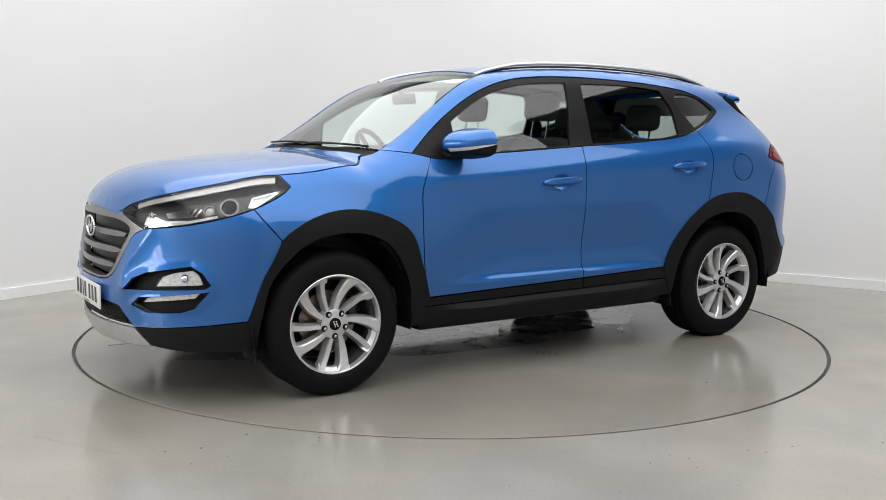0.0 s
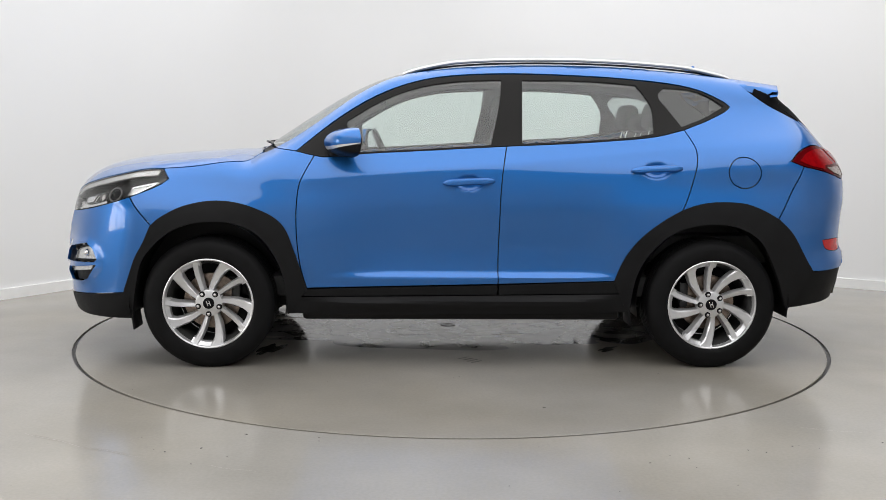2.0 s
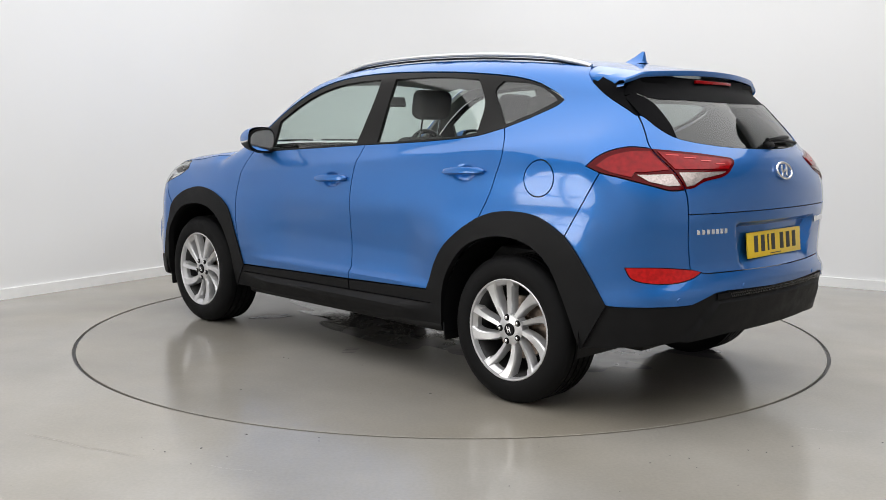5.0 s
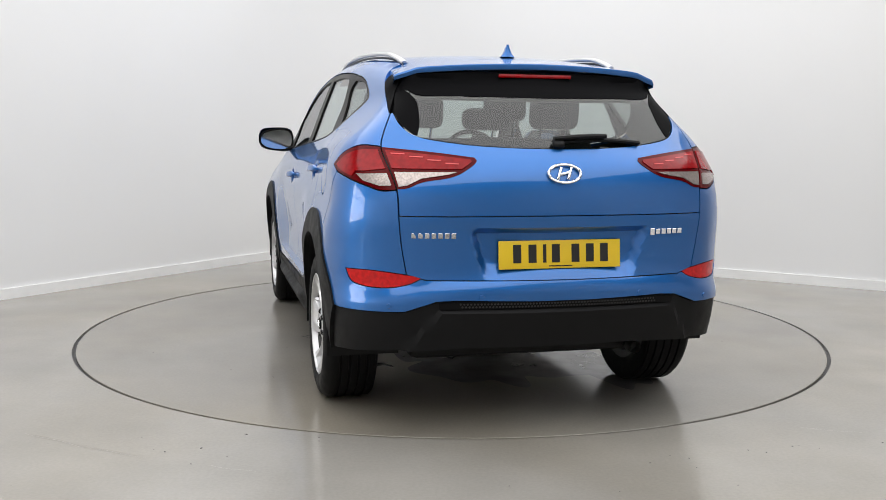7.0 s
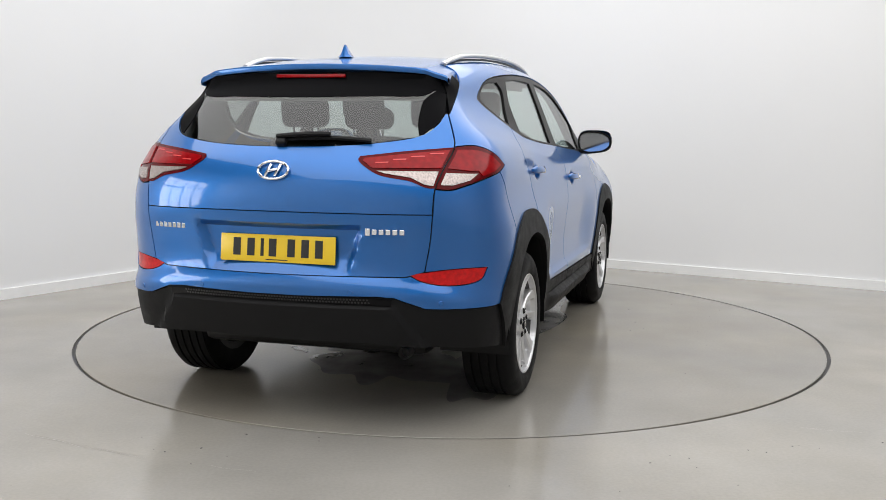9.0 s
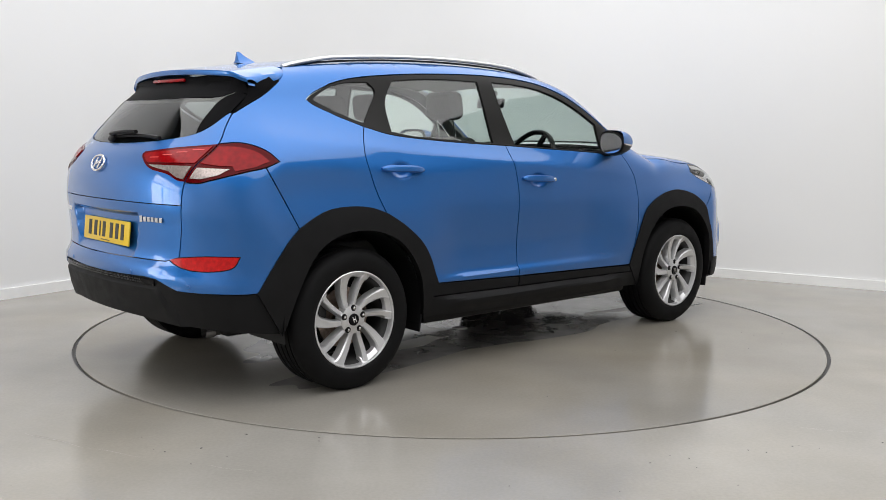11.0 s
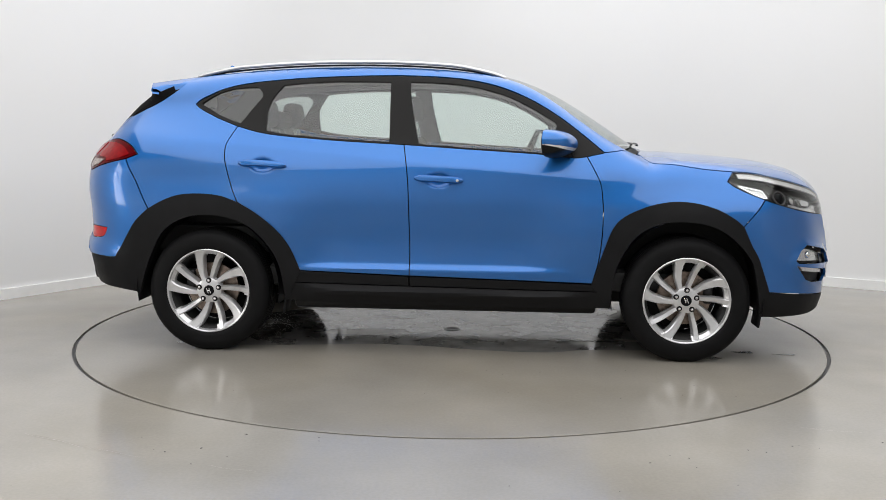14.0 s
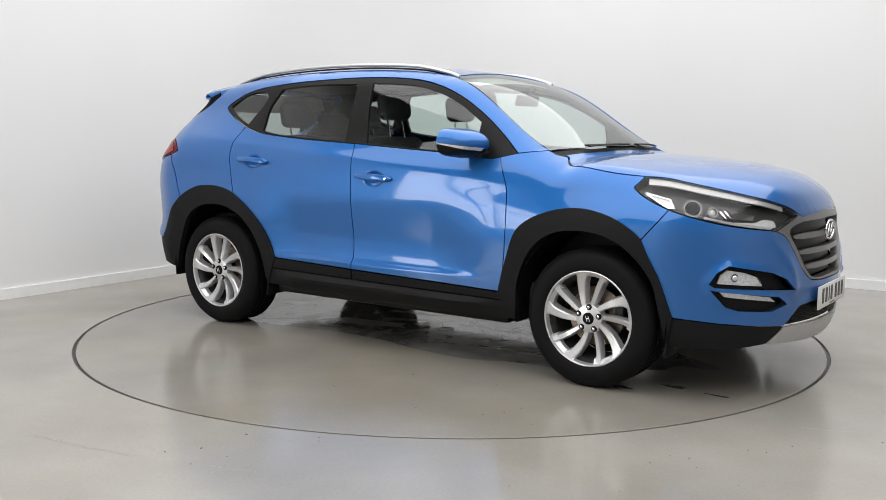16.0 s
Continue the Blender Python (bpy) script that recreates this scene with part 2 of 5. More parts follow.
def blob(name, x, y, rx, ry, turn, z, mat, parent, seed, n=26, lift=0.0012):
    """A thin, ragged patch lying on the ground."""
    rnd = random.Random(seed)
    c, s = math.cos(radians(turn)), math.sin(radians(turn))
    ph = [rnd.uniform(0, 6.28) for _ in range(4)]
    vs = []
    for i in range(n):
        a = 2 * math.pi * i / n
        k = 1 + 0.25 * math.sin(2 * a + ph[0]) + 0.2 * math.sin(3 * a + ph[1]) + 0.15 * math.sin(5 * a + ph[2]) + 0.1 * math.sin(9 * a + ph[3])
        u, v = rx * k * math.cos(a), ry * k * math.sin(a)
        vs.append((x + c * u - s * v, y + s * u + c * v, z))
    vs = vs + [(x + 0.985 * (px - x), y + 0.985 * (py - y), z + lift) for px, py, _ in vs]
    fs = [tuple(range(n, 2 * n))] + [(i, (i + 1) % n, n + (i + 1) % n, n + i) for i in range(n)]
    return mesh_part(name, vs, fs, mat, parent, "", 0)


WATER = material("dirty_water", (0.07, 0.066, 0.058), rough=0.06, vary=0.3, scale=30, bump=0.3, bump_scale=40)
# wet resin, darkened further for the shade beneath the car
DAMP_SHADE = material("damp_and_shade_resin", (0.17, 0.165, 0.158), rough=0.09, vary=0.3, scale=5, rough_vary=0.05, bump=0.1, bump_scale=14)
GRIT = material("dark_grit", (0.06, 0.055, 0.05), rough=0.7)
SCRATCH = material("scratched_resin", (0.24, 0.225, 0.2), rough=0.5, vary=0.2, scale=40)
RING = (-0.014, 0.072, 2.284, 180)
room()


# ---- the car's skin: a smooth solid from a side profile, a plan bow and a width curve ----
def spline(points, n=12):
    """A rounded closed line through the points."""
    p = np.array(points, float)
    out = []
    for i in range(len(p)):
        a, b, c, d = p[i - 1], p[i], p[(i + 1) % len(p)], p[(i + 2) % len(p)]
        la, lb, lc = (max(np.hypot(*(q - r)), 1e-6) ** 0.5 for q, r in ((b, a), (c, b), (d, c)))
        m1 = (c - b) + lb * ((b - a) / la - (c - a) / (la + lb))
        m2 = (c - b) + lb * ((d - c) / lc - (d - b) / (lb + lc))
        for t in np.arange(n) / n:
            out.append((2 * t**3 - 3 * t**2 + 1) * b + (t**3 - 2 * t**2 + t) * m1 + (3 * t**2 - 2 * t**3) * c + (t**3 - t**2) * m2)
    return np.array(out)


def smooth(a, b, x):
    t = np.clip((np.asarray(x, float) - a) / (b - a), 0, 1)
    return t * t * (3 - 2 * t)


PROFILE = spline([(2.19, 0.215), (2.25, 0.33), (2.262, 0.47), (2.255, 0.6), (2.24, 0.74), (2.22, 0.864), (2.175, 0.955), (2.065, 1.036), (1.87, 1.09),
                  (1.55, 1.124), (1.3, 1.141), (1.16, 1.15), (1.08, 1.194), (0.9, 1.316), (0.67, 1.458), (0.5, 1.538), (0.32, 1.594), (0.12, 1.626), (-0.1, 1.646),
                  (-0.45, 1.657), (-0.85, 1.648), (-1.25, 1.619), (-1.6, 1.578), (-1.8, 1.548), (-1.83, 1.535), (-1.82, 1.505), (-1.9, 1.43), (-2.0, 1.33), (-2.1, 1.22), (-2.175, 1.14),
                  (-2.21, 1.06), (-2.222, 0.95), (-2.214, 0.86), (-2.208, 0.72), (-2.216, 0.675), (-2.236, 0.645), (-2.232, 0.57), (-2.2, 0.45), (-2.14, 0.31), (-2.03, 0.25),
                  (-1.2, 0.22), (0, 0.22), (1.4, 0.2), (2.05, 0.19)])
GX, GZ, GS = -2.8, -0.1, 0.01


def field():
    """Signed distance to the profile on a grid of centimetres."""
    xs, zs = GX + GS * np.arange(561), GZ + GS * np.arange(201)
    X, Z = (a.ravel() for a in np.meshgrid(xs, zs, indexing="ij"))
    best, inside = np.full(X.shape, 9.0), np.zeros(X.shape, bool)
    for a, b in zip(PROFILE, np.roll(PROFILE, -1, 0)):
        d = b - a
        t = np.clip(((X - a[0]) * d[0] + (Z - a[1]) * d[1]) / (d @ d + 1e-12), 0, 1)
        best = np.minimum(best, (X - a[0] - t * d[0]) ** 2 + (Z - a[1] - t * d[1]) ** 2)
        if d[1]:
            inside ^= ((a[1] > Z) != (b[1] > Z)) & (X < a[0] + d[0] * (Z - a[1]) / d[1])
    return (np.sqrt(best) * np.where(inside, -1, 1)).reshape(561, 201)


FIELD = field()


def profile_at(x, z):
    i, k = np.clip((x - GX) / GS, 0, 558.9), np.clip((z - GZ) / GS, 0, 198.9)
    i0, k0 = i.astype(int), k.astype(int)
    a, b = i - i0, k - k0
    F = FIELD
    return (F[i0, k0] * (1 - a) + F[i0 + 1, k0] * a) * (1 - b) + (F[i0, k0 + 1] * (1 - a) + F[i0 + 1, k0 + 1] * a) * b


WZ = np.array([0.1, 0.2, 0.3, 0.42, 0.55, 0.72, 0.86, 0.98, 1.06, 1.14, 1.2, 1.35, 1.53, 1.62, 1.8])
WY = np.array([0.76, 0.82, 0.865, 0.884, 0.897, 0.908, 0.9, 0.874, 0.858, 0.818, 0.79, 0.738, 0.668, 0.625, 0.53])
FZ = np.linspace(0.1, 1.8, 341)
FY = np.interp(FZ, WZ, WY)
for _ in range(3):
    FY = np.convolve(np.pad(FY, 5, mode="edge"), np.ones(11) / 11, "valid")


def half_width(x, z):
    w = np.interp(z, FZ, FY)
    # the greenhouse narrows to the rear, the nose narrows a little
    r = np.maximum(0, -x - 0.85)
    w = w - smooth(1.16, 1.42, z) * 0.15 * r * r / (0.35 + r)
    w = w - 0.055 * smooth(0.8, 1.12, z) * smooth(1.0, 1.6, x)
    # flared haunches over the wheels
    for c in (-1.335, 1.335):
        w = w + (0.016 if c > 0 else 0.008) * np.exp(-((x - c) / 0.42) ** 2) * smooth(1.0, 0.78, z)
    w = w + 0.03 * smooth(-0.9, -1.6, x) * np.exp(-(((z - 1.14) / 0.11) ** 2))
    # shoulder crease
    d = z - (1.068 - 0.09 * x)
    w = w + 0.013 * np.exp(-np.sqrt(d * d + 0.0002) / 0.06) * smooth(1.15, 0.7, x) * smooth(-2.0, -1.6, x)
    # scooped lower doors
    w = w - (0.014 * smooth(0.486, 0.518, z) + 0.03 * (1 - np.exp(-np.maximum(z - 0.488, 0) / 0.07))) * smooth(1.0, 0.62, z) * smooth(0.8, 0.35, x) * smooth(-0.95, -0.6, x)
    return w


def skin(x, y, z):
    """Below zero inside the car's body."""
    y = np.abs(y)
    y2 = y * y
    bow = smooth(1.0, 1.9, x) * (0.345 * y2 + 0.46 * y2**4) - smooth(-1.1, -1.8, x) * (0.21 * y2 + 0.5 * y2**4)
    crown = 0.115 + 0.105 * smooth(0.35, 0.8, x) - 0.15 * smooth(0.85, 1.3, x)
    a = profile_at(x + bow, z + crown * y2)
    b = y - half_width(x, z)
    k = 0.085 + 0 * x
    h = np.maximum(k - np.abs(a - b), 0)
    return np.maximum(a, b) + h * h / (4 * k)


def cast(o, d, far=2.6):
    """Where rays from inside leave the skin."""
    o, d = np.asarray(o, float), np.asarray(d, float)
    lo, hi = np.zeros(len(o)), np.full(len(o), far)
    for _ in range(26):
        m = (lo + hi) / 2
        q = o + d * m[:, None]
        inside = skin(q[:, 0], q[:, 1], q[:, 2]) < 0
        lo, hi = np.where(inside, m, lo), np.where(inside, hi, m)
    return o + d * lo[:, None]


PIVOT, RAD = 1.31, 0.9
UF, UR = PIVOT + RAD * math.pi / 2, -PIVOT - RAD * math.pi / 2


def belt(u, z):
    """Round the car: u is x along the flank, then turns with the nose (UF at its middle) and the tail (UR)."""
    u, z = np.asarray(u, float), np.asarray(z, float)
    c = np.clip(u, -PIVOT, PIVOT)
    ang = (u - c) / RAD
    return cast(np.stack([c, 0 * c, z], 1), np.stack([np.sin(ang), np.cos(ang), 0 * c], 1))


def above(x, y):
    x, y = np.asarray(x, float), np.asarray(y, float)
    return cast(np.stack([x, y, 0 * x + 0.75], 1), np.tile((0, 0, 1.0), (len(x), 1)))


def behind(y, z):
    y, z = np.asarray(y, float), np.asarray(z, float)
    return cast(np.stack([0 * y - 0.6, y, z], 1), np.tile((-1.0, 0, 0), (len(y), 1)))


def ahead(y, z):
    y, z = np.asarray(y, float), np.asarray(z, float)
    return cast(np.stack([0 * y + 0.6, y, z], 1), np.tile((1.0, 0, 0), (len(y), 1)))


def normal(p):
    e = 0.006
    g = np.stack([skin(p[:, 0] + e * i, p[:, 1] + e * j, p[:, 2] + e * k) - skin(p[:, 0] - e * i, p[:, 1] - e * j, p[:, 2] - e * k)
                  for i, j, k in ((1, 0, 0), (0, 1, 0), (0, 0, 1))], 1)
    return g / np.maximum(np.linalg.norm(g, axis=1), 1e-9)[:, None]


# ---- panels laid on the skin ----
from mathutils.geometry import delaunay_2d_cdt


def curve(points, n=6):
    """A rounded open line through the points."""
    p = np.array(points, float)
    if len(p) < 3:
        return [tuple(q) for q in p]
    ext = np.vstack([2 * p[0] - p[1], p, 2 * p[-1] - p[-2]])
    out = []
    for i in range(1, len(ext) - 2):
        a, b, c, d = ext[i - 1:i + 3]
        la, lb, lc = (max(np.hypot(*(q - r)), 1e-6) ** 0.5 for q, r in ((b, a), (c, b), (d, c)))
        m1 = (c - b) + lb * ((b - a) / la - (c - a) / (la + lb))
        m2 = (c - b) + lb * ((d - c) / lc - (d - b) / (lb + lc))
        for t in np.arange(n) / n:
            out.append((2 * t**3 - 3 * t**2 + 1) * b + (t**3 - 2 * t**2 + t) * m1 + (3 * t**2 - 2 * t**3) * c + (t**3 - t**2) * m2)
    out.append(p[-1])
    return [tuple(q) for q in out]


def inside(poly, q):
    poly = np.asarray(poly)
    hit = np.zeros(len(q), bool)
    for a, b in zip(poly, np.roll(poly, -1, 0)):
        if a[1] != b[1]:
            hit ^= ((a[1] > q[:, 1]) != (b[1] > q[:, 1])) & (q[:, 0] < a[0] + (b[0] - a[0]) * (q[:, 1] - a[1]) / (b[1] - a[1]))
    return hit


def near(poly, q):
    poly = np.asarray(poly)
    best = np.full(len(q), 9.0)
    for a, b in zip(poly, np.roll(poly, -1, 0)):
        d = b - a
        t = np.clip(((q - a) @ d) / (d @ d + 1e-12), 0, 1)
        best = np.minimum(best, np.hypot(*(q - a - t[:, None] * d).T))
    return best


def resample(loop, h, shift):
    """Even steps along a closed loop, moved inwards by shift."""
    p = [np.array(loop[0], float)]
    for q in loop[1:]:
        if np.hypot(*(np.array(q) - p[-1])) > 0.0015:
            p.append(np.array(q, float))
    if np.hypot(*(p[0] - p[-1])) < 0.0015:
        p.pop()
    p = np.array(p)
    area2 = np.sum(p[:, 0] * np.roll(p[:, 1], -1) - np.roll(p[:, 0], -1) * p[:, 1])
    if area2 < 0:
        p = p[::-1]
    d = np.roll(p, -1, 0) - p
    d /= np.hypot(d[:, 0], d[:, 1])[:, None]
    nrm = np.stack([-d[:, 1], d[:, 0]], 1)
    both = np.roll(nrm, 1, 0) + nrm
    both /= np.maximum(0.7, (both * nrm).sum(1))[:, None]
    p = p + both * shift
    out = []
    for a, b in zip(p, np.roll(p, -1, 0)):
        k = max(1, int(math.ceil(np.hypot(*(b - a)) / h)))
        out += [a + (b - a) * i / k for i in range(k)]
    return np.array(out)


def sheet(loops, proj, h=0.03, off=0.0, depth=0.014, gap=0.0028, line=()):
    """Verts and faces of a panel: its outline and holes on the skin, with a flange turned inwards."""
    outs = [resample(loops[0], h, gap)] + [resample(q, h, -gap) for q in loops[1:]]
    lo, hi = outs[0].min(0), outs[0].max(0)
    rows = np.arange(lo[1], hi[1] + h, h * 0.87)
    pts = np.array([(x + (h / 2 if k % 2 else 0), y) for k, y in enumerate(rows) for x in np.arange(lo[0], hi[0] + h, h)])
    ok = inside(outs[0], pts) & (near(outs[0], pts) > h * 0.45)
    for q in outs[1:]:
        ok &= ~inside(q, pts) & (near(q, pts) > h * 0.45)
    ridge = []
    if len(line):
        q = np.array(line)
        keep = inside(outs[0], q) & (near(outs[0], q) > 0.004)
        ridge = [tuple(v) for v in q[keep]]
        ok &= np.array([np.hypot(*(q - v).T).min() > h * 0.5 for v in pts])
    pts = pts[ok]
    verts, edges = [], []
    for q in outs:
        s = len(verts)
        verts += [Vector(v) for v in q]
        edges += [(s + i, s + (i + 1) % len(q)) for i in range(len(q))]
    s = len(verts)
    verts += [Vector(v) for v in ridge]
    edges += [(s + i, s + i + 1) for i in range(len(ridge) - 1) if math.hypot(ridge[i + 1][0] - ridge[i][0], ridge[i + 1][1] - ridge[i][1]) < 0.03]
    verts += [Vector(v) for v in pts]
    v2, _, tris, *_ = delaunay_2d_cdt(verts, edges, [], 0, 1e-5)
    v2 = np.array([tuple(v) for v in v2])
    tris = np.array([t for t in tris if len(t) == 3])
    mid = v2[tris].mean(1)
    ok = inside(outs[0], mid)
    for q in outs[1:]:
        ok &= ~inside(q, mid)
    tris = tris[ok]
    P = proj(v2[:, 0], v2[:, 1])
    N = normal(P)
    fn = np.cross(P[tris[:, 1]] - P[tris[:, 0]], P[tris[:, 2]] - P[tris[:, 0]])
    if (fn * N[tris[:, 0]]).sum() < 0:
        tris = tris[:, ::-1]
    P = P + N * (off(P) if callable(off) else off)[..., None] if callable(off) else P + N * off
    faces = [tuple(int(i) for i in t) for t in tris]
    used = {}
    for t in faces:
        for a, b in zip(t, t[1:] + t[:1]):
            used[(a, b)] = 1
    rim = [(a, b) for a, b in used if (b, a) not in used]
    V = [tuple(v) for v in P]
    if depth:
        low = {}
        for a in {a for e in rim for a in e}:
            low[a] = len(V)
            V.append(tuple(P[a] - N[a] * depth))
        faces += [(b, a, low[a], low[b]) for a, b in rim]
    return V, faces


def mirror(V, F):
    return [(x, -y, z) for x, y, z in V], [tuple(reversed(f)) for f in F]


def panel(name, loops, proj, mat, parent, label="", both=False, smooth_angle=35, **kw):
    """A panel on the left flank, or with both on each flank. parent: one, or one a side."""
    V, F = sheet(loops, proj, **kw)
    par = parent if isinstance(parent, (list, tuple)) else (parent, parent)
    obs = [mesh_part(name, V, F, mat, par[0], label, smooth_angle)]
    if both:
        obs.append(mesh_part(name, *mirror(V, F), mat, par[1], label, smooth_angle))
    return obs


def to_belt(P):
    out = []
    for x, y, z in P:
        y = abs(y)
        u = PIVOT + RAD * math.atan2(x - PIVOT, y) if x > PIVOT else -PIVOT - RAD * math.atan2(-x - PIVOT, y) if x < -PIVOT else x
        out.append((u, z))
    return out


def xy_to_belt(pts):
    p = np.array(pts)
    return to_belt(above(p[:, 0], p[:, 1]))


def yz_to_belt(pts):
    p = np.array(pts)
    return to_belt(behind(p[:, 0], p[:, 1]))


def whole(half, c):
    """A half outline, from the middle line to the middle line, and its mirror image about c."""
    return list(half) + [(2 * c - a, b) for a, b in reversed(half)]


def flip0(half):
    """The same for outlines in (y, z), about y = 0."""
    return list(half) + [(-a, b) for a, b in reversed(half)]


def flipx(half):
    """The same for outlines in (x, y)."""
    return list(half) + [(a, -b) for a, b in reversed(half)]


# ---- the outlines of the body ----
CREASE = [(1.0 - 0.02 * i, 1.068 - 0.09 * (1.0 - 0.02 * i)) for i in range(125)]
DOOR_FRONT = curve([(0.82, 0.43), (0.849, 0.543), (0.864, 0.664), (0.869, 0.768), (0.867, 0.871), (0.854, 0.973), (0.821, 1.047), (0.779, 1.123)])
BELT_F = curve([(0.779, 1.123), (0.721, 1.116), (0.528, 1.134), (0.156, 1.156), (-0.231, 1.179)])
BELT_R = curve([(-0.231, 1.179), (-0.5, 1.192), (-0.736, 1.207), (-1.033, 1.236), (-1.184, 1.273)])
DOOR_MID = curve([(-0.231, 1.179), (-0.21, 1.057), (-0.197, 0.911), (-0.193, 0.763), (-0.189, 0.613), (-0.189, 0.454)])
DOOR_REAR = curve([(-1.184, 1.273), (-1.214, 1.218), (-1.234, 1.168), (-1.237, 1.11), (-1.222, 1.037), (-1.19, 0.935), (-1.153, 0.848)])
ARCH_R1 = curve([(-0.808, 0.472), (-0.87, 0.609), (-0.939, 0.699), (-1.052, 0.789), (-1.153, 0.848)])
ARCH_R2 = curve([(-1.153, 0.848), (-1.24, 0.877), (-1.342, 0.89), (-1.486, 0.882), (-1.57, 0.85), (-1.643, 0.805)])
ARCH_R3 = curve([(-1.643, 0.805), (-1.693, 0.747), (-1.751, 0.649), (-1.815, 0.529)])
ARCH_RIN = curve([(-0.885, 0.3), (-0.918, 0.504), (-0.972, 0.61), (-1.055, 0.701), (-1.14, 0.75), (-1.284, 0.784), (-1.455, 0.765), (-1.567, 0.692), (-1.646, 0.544), (-1.725, 0.324)])
ARCH_F1 = curve([(0.823, 0.426), (0.878, 0.603), (0.949, 0.767), (1.097, 0.851), (1.277, 0.881), (1.452, 0.85), (1.561, 0.79), (1.597, 0.755)])
ARCH_F2 = curve([(1.597, 0.755), (1.632, 0.67), (1.671, 0.594), (1.704, 0.502), (1.738, 0.402)])
ARCH_FIN = curve([(0.919, 0.29), (0.94, 0.511), (1.038, 0.692), (1.155, 0.766), (1.303, 0.785), (1.448, 0.762), (1.549, 0.702), (1.651, 0.579), (1.69, 0.44), (1.728, 0.258)])
DLO_TOP = curve([(0.876, 1.145), (0.736, 1.26), (0.62, 1.345), (0.469, 1.434), (0.318, 1.497), (0.167, 1.536), (0.014, 1.555), (-0.261, 1.566), (-0.595, 1.559), (-0.898, 1.542), (-1.203, 1.507), (-1.371, 1.459), (-1.47, 1.423), (-1.505, 1.4)])
DLO_LOW = curve([(-1.505, 1.4), (-1.47, 1.378), (-1.352, 1.335), (-1.184, 1.273)])
HOOD_EDGE = curve([(1.57, 0.782), (1.361, 0.794), (1.214, 0.778), (1.139, 0.725), (1.09, 0.65)])
SCREEN_EDGE = curve([(1.0, 0.69), (0.86, 0.672), (0.7, 0.645), (0.5, 0.605), (0.3, 0.555)])
ROOF_EDGE = [(0.3 - 0.1 * i, 0.555 + 0.03 * math.sin(i / 18.5 * math.pi) - 0.004 * max(0, i - 13) ** 1.5) for i in range(19)]
FEND_SEAM = [(1.714, 0.903), (1.597, 0.755)]
LAMP_LOW = curve([(1.551, 0.995), (1.588, 0.965), (1.714, 0.903), (1.829, 0.865), (1.968, 0.833), (2.197, 0.802)])
HOOD_LAMP = curve([(1.57, 0.782), (1.682, 0.758), (1.806, 0.728), (1.979, 0.622), (2.094, 0.489), (2.172, 0.353)])
HOOD_NOSE = curve([(2.172, 0.353), (2.185, 0.31), (2.21, 0.13), (2.213, 0.001)])
LAMP_TOP = [(1.551, 0.995), (1.556, 1.003)] + xy_to_belt(HOOD_LAMP)
GRILLE_SIDE = curve([(2.197, 0.802), (2.258, 0.773), (2.32, 0.69), (2.389, 0.597), (2.44, 0.562), (2.5, 0.549), (UF, 0.545)])
SPOIL_SEAM = curve([(-1.643, 1.518), (-1.672, 1.49), (-1.711, 1.461), (-1.783, 1.414), (-1.873, 1.364), (-1.925, 1.33)])
GATE_SEAM = curve([(0.638, 1.328), (0.678, 1.25), (0.697, 1.19), (0.68, 1.1), (0.661, 1.021), (0.656, 0.918), (0.646, 0.813), (0.624, 0.685)])


# ---- the car's fittings ----
def top_z(x, y=0.0):
    return float(above([x], [y])[0][2])


def spoiler(parent):
    """Roof spoiler: a wing with a rounded rear lip, whose ends turn down along the body side."""
    nx = 17
    ys = [-0.604, -0.6] + [-0.592 + 1.184 * i / 30 for i in range(31)] + [0.6, 0.604]
    zc = top_z(-1.579)
    vs, fs = [], []
    for i, y in enumerate(ys):
        e = min(1.0, abs(y) / 0.6)
        x0, x1 = -1.578 + 0.075 * float(smooth(0.55, 0.95, e)), -1.835 + 0.095 * e**2.2
        drop = 1.0 if i in (0, len(ys) - 1) else 0.25 if i in (1, len(ys) - 2) else 0.0
        for j in range(nx):
            s = j / (nx - 1)
            x = x0 + (x1 - x0) * s
            z = zc - 0.115 * y * y - 0.14 * (-1.578 - x) - 0.022 * float(smooth(0.82, 1.0, e))
            z -= drop * (0.012 + 0.062 * math.sin(math.pi * min(1.0, s / 0.9)) ** 1.3) * (1 if s > 0.02 else 0)
            vs.append((x, y * (0.962 + 0.036 * s), z))
        z1 = vs[-1][2]
        vs.append((x1 - 0.003, y, z1 - 0.008))
        vs.append((x1 + 0.004, y, z1 - 0.024))
        vs.append((x1 + 0.12, y * 0.985, z1 - 0.036))
    k = nx + 3
    for i in range(len(ys) - 1):
        for j in range(k - 1):
            a, b = i * k + j, (i + 1) * k + j
            fs.append((b, b + 1, a + 1, a))
    mesh_part("spoiler", vs, fs, PAINT, parent, "", 45)
    bm = bmesh.new()
    box(bm, pose(-1.831, 0, 1.491, 0, 15, 0), 0.014, 0.33, 0.016, 0.004)
    part("high_brake_light", bm, RED, parent, "long red brake light bar")


def strip_on(name, line, width, proj, mat, parent, off, label="", both=True, depth=0.006):
    """A band of even width along a line in panel space."""
    p = np.array(line)
    d = np.gradient(p, axis=0)
    n = np.stack([-d[:, 1], d[:, 0]], 1) / np.maximum(np.hypot(d[:, 0], d[:, 1]), 1e-9)[:, None]
    loop = [tuple(q) for q in p + n * width / 2] + [tuple(q) for q in (p - n * width / 2)[::-1]]
    return panel(name, [loop], proj, mat, parent, label, both=both, off=off, depth=depth, gap=0.0, h=0.02)


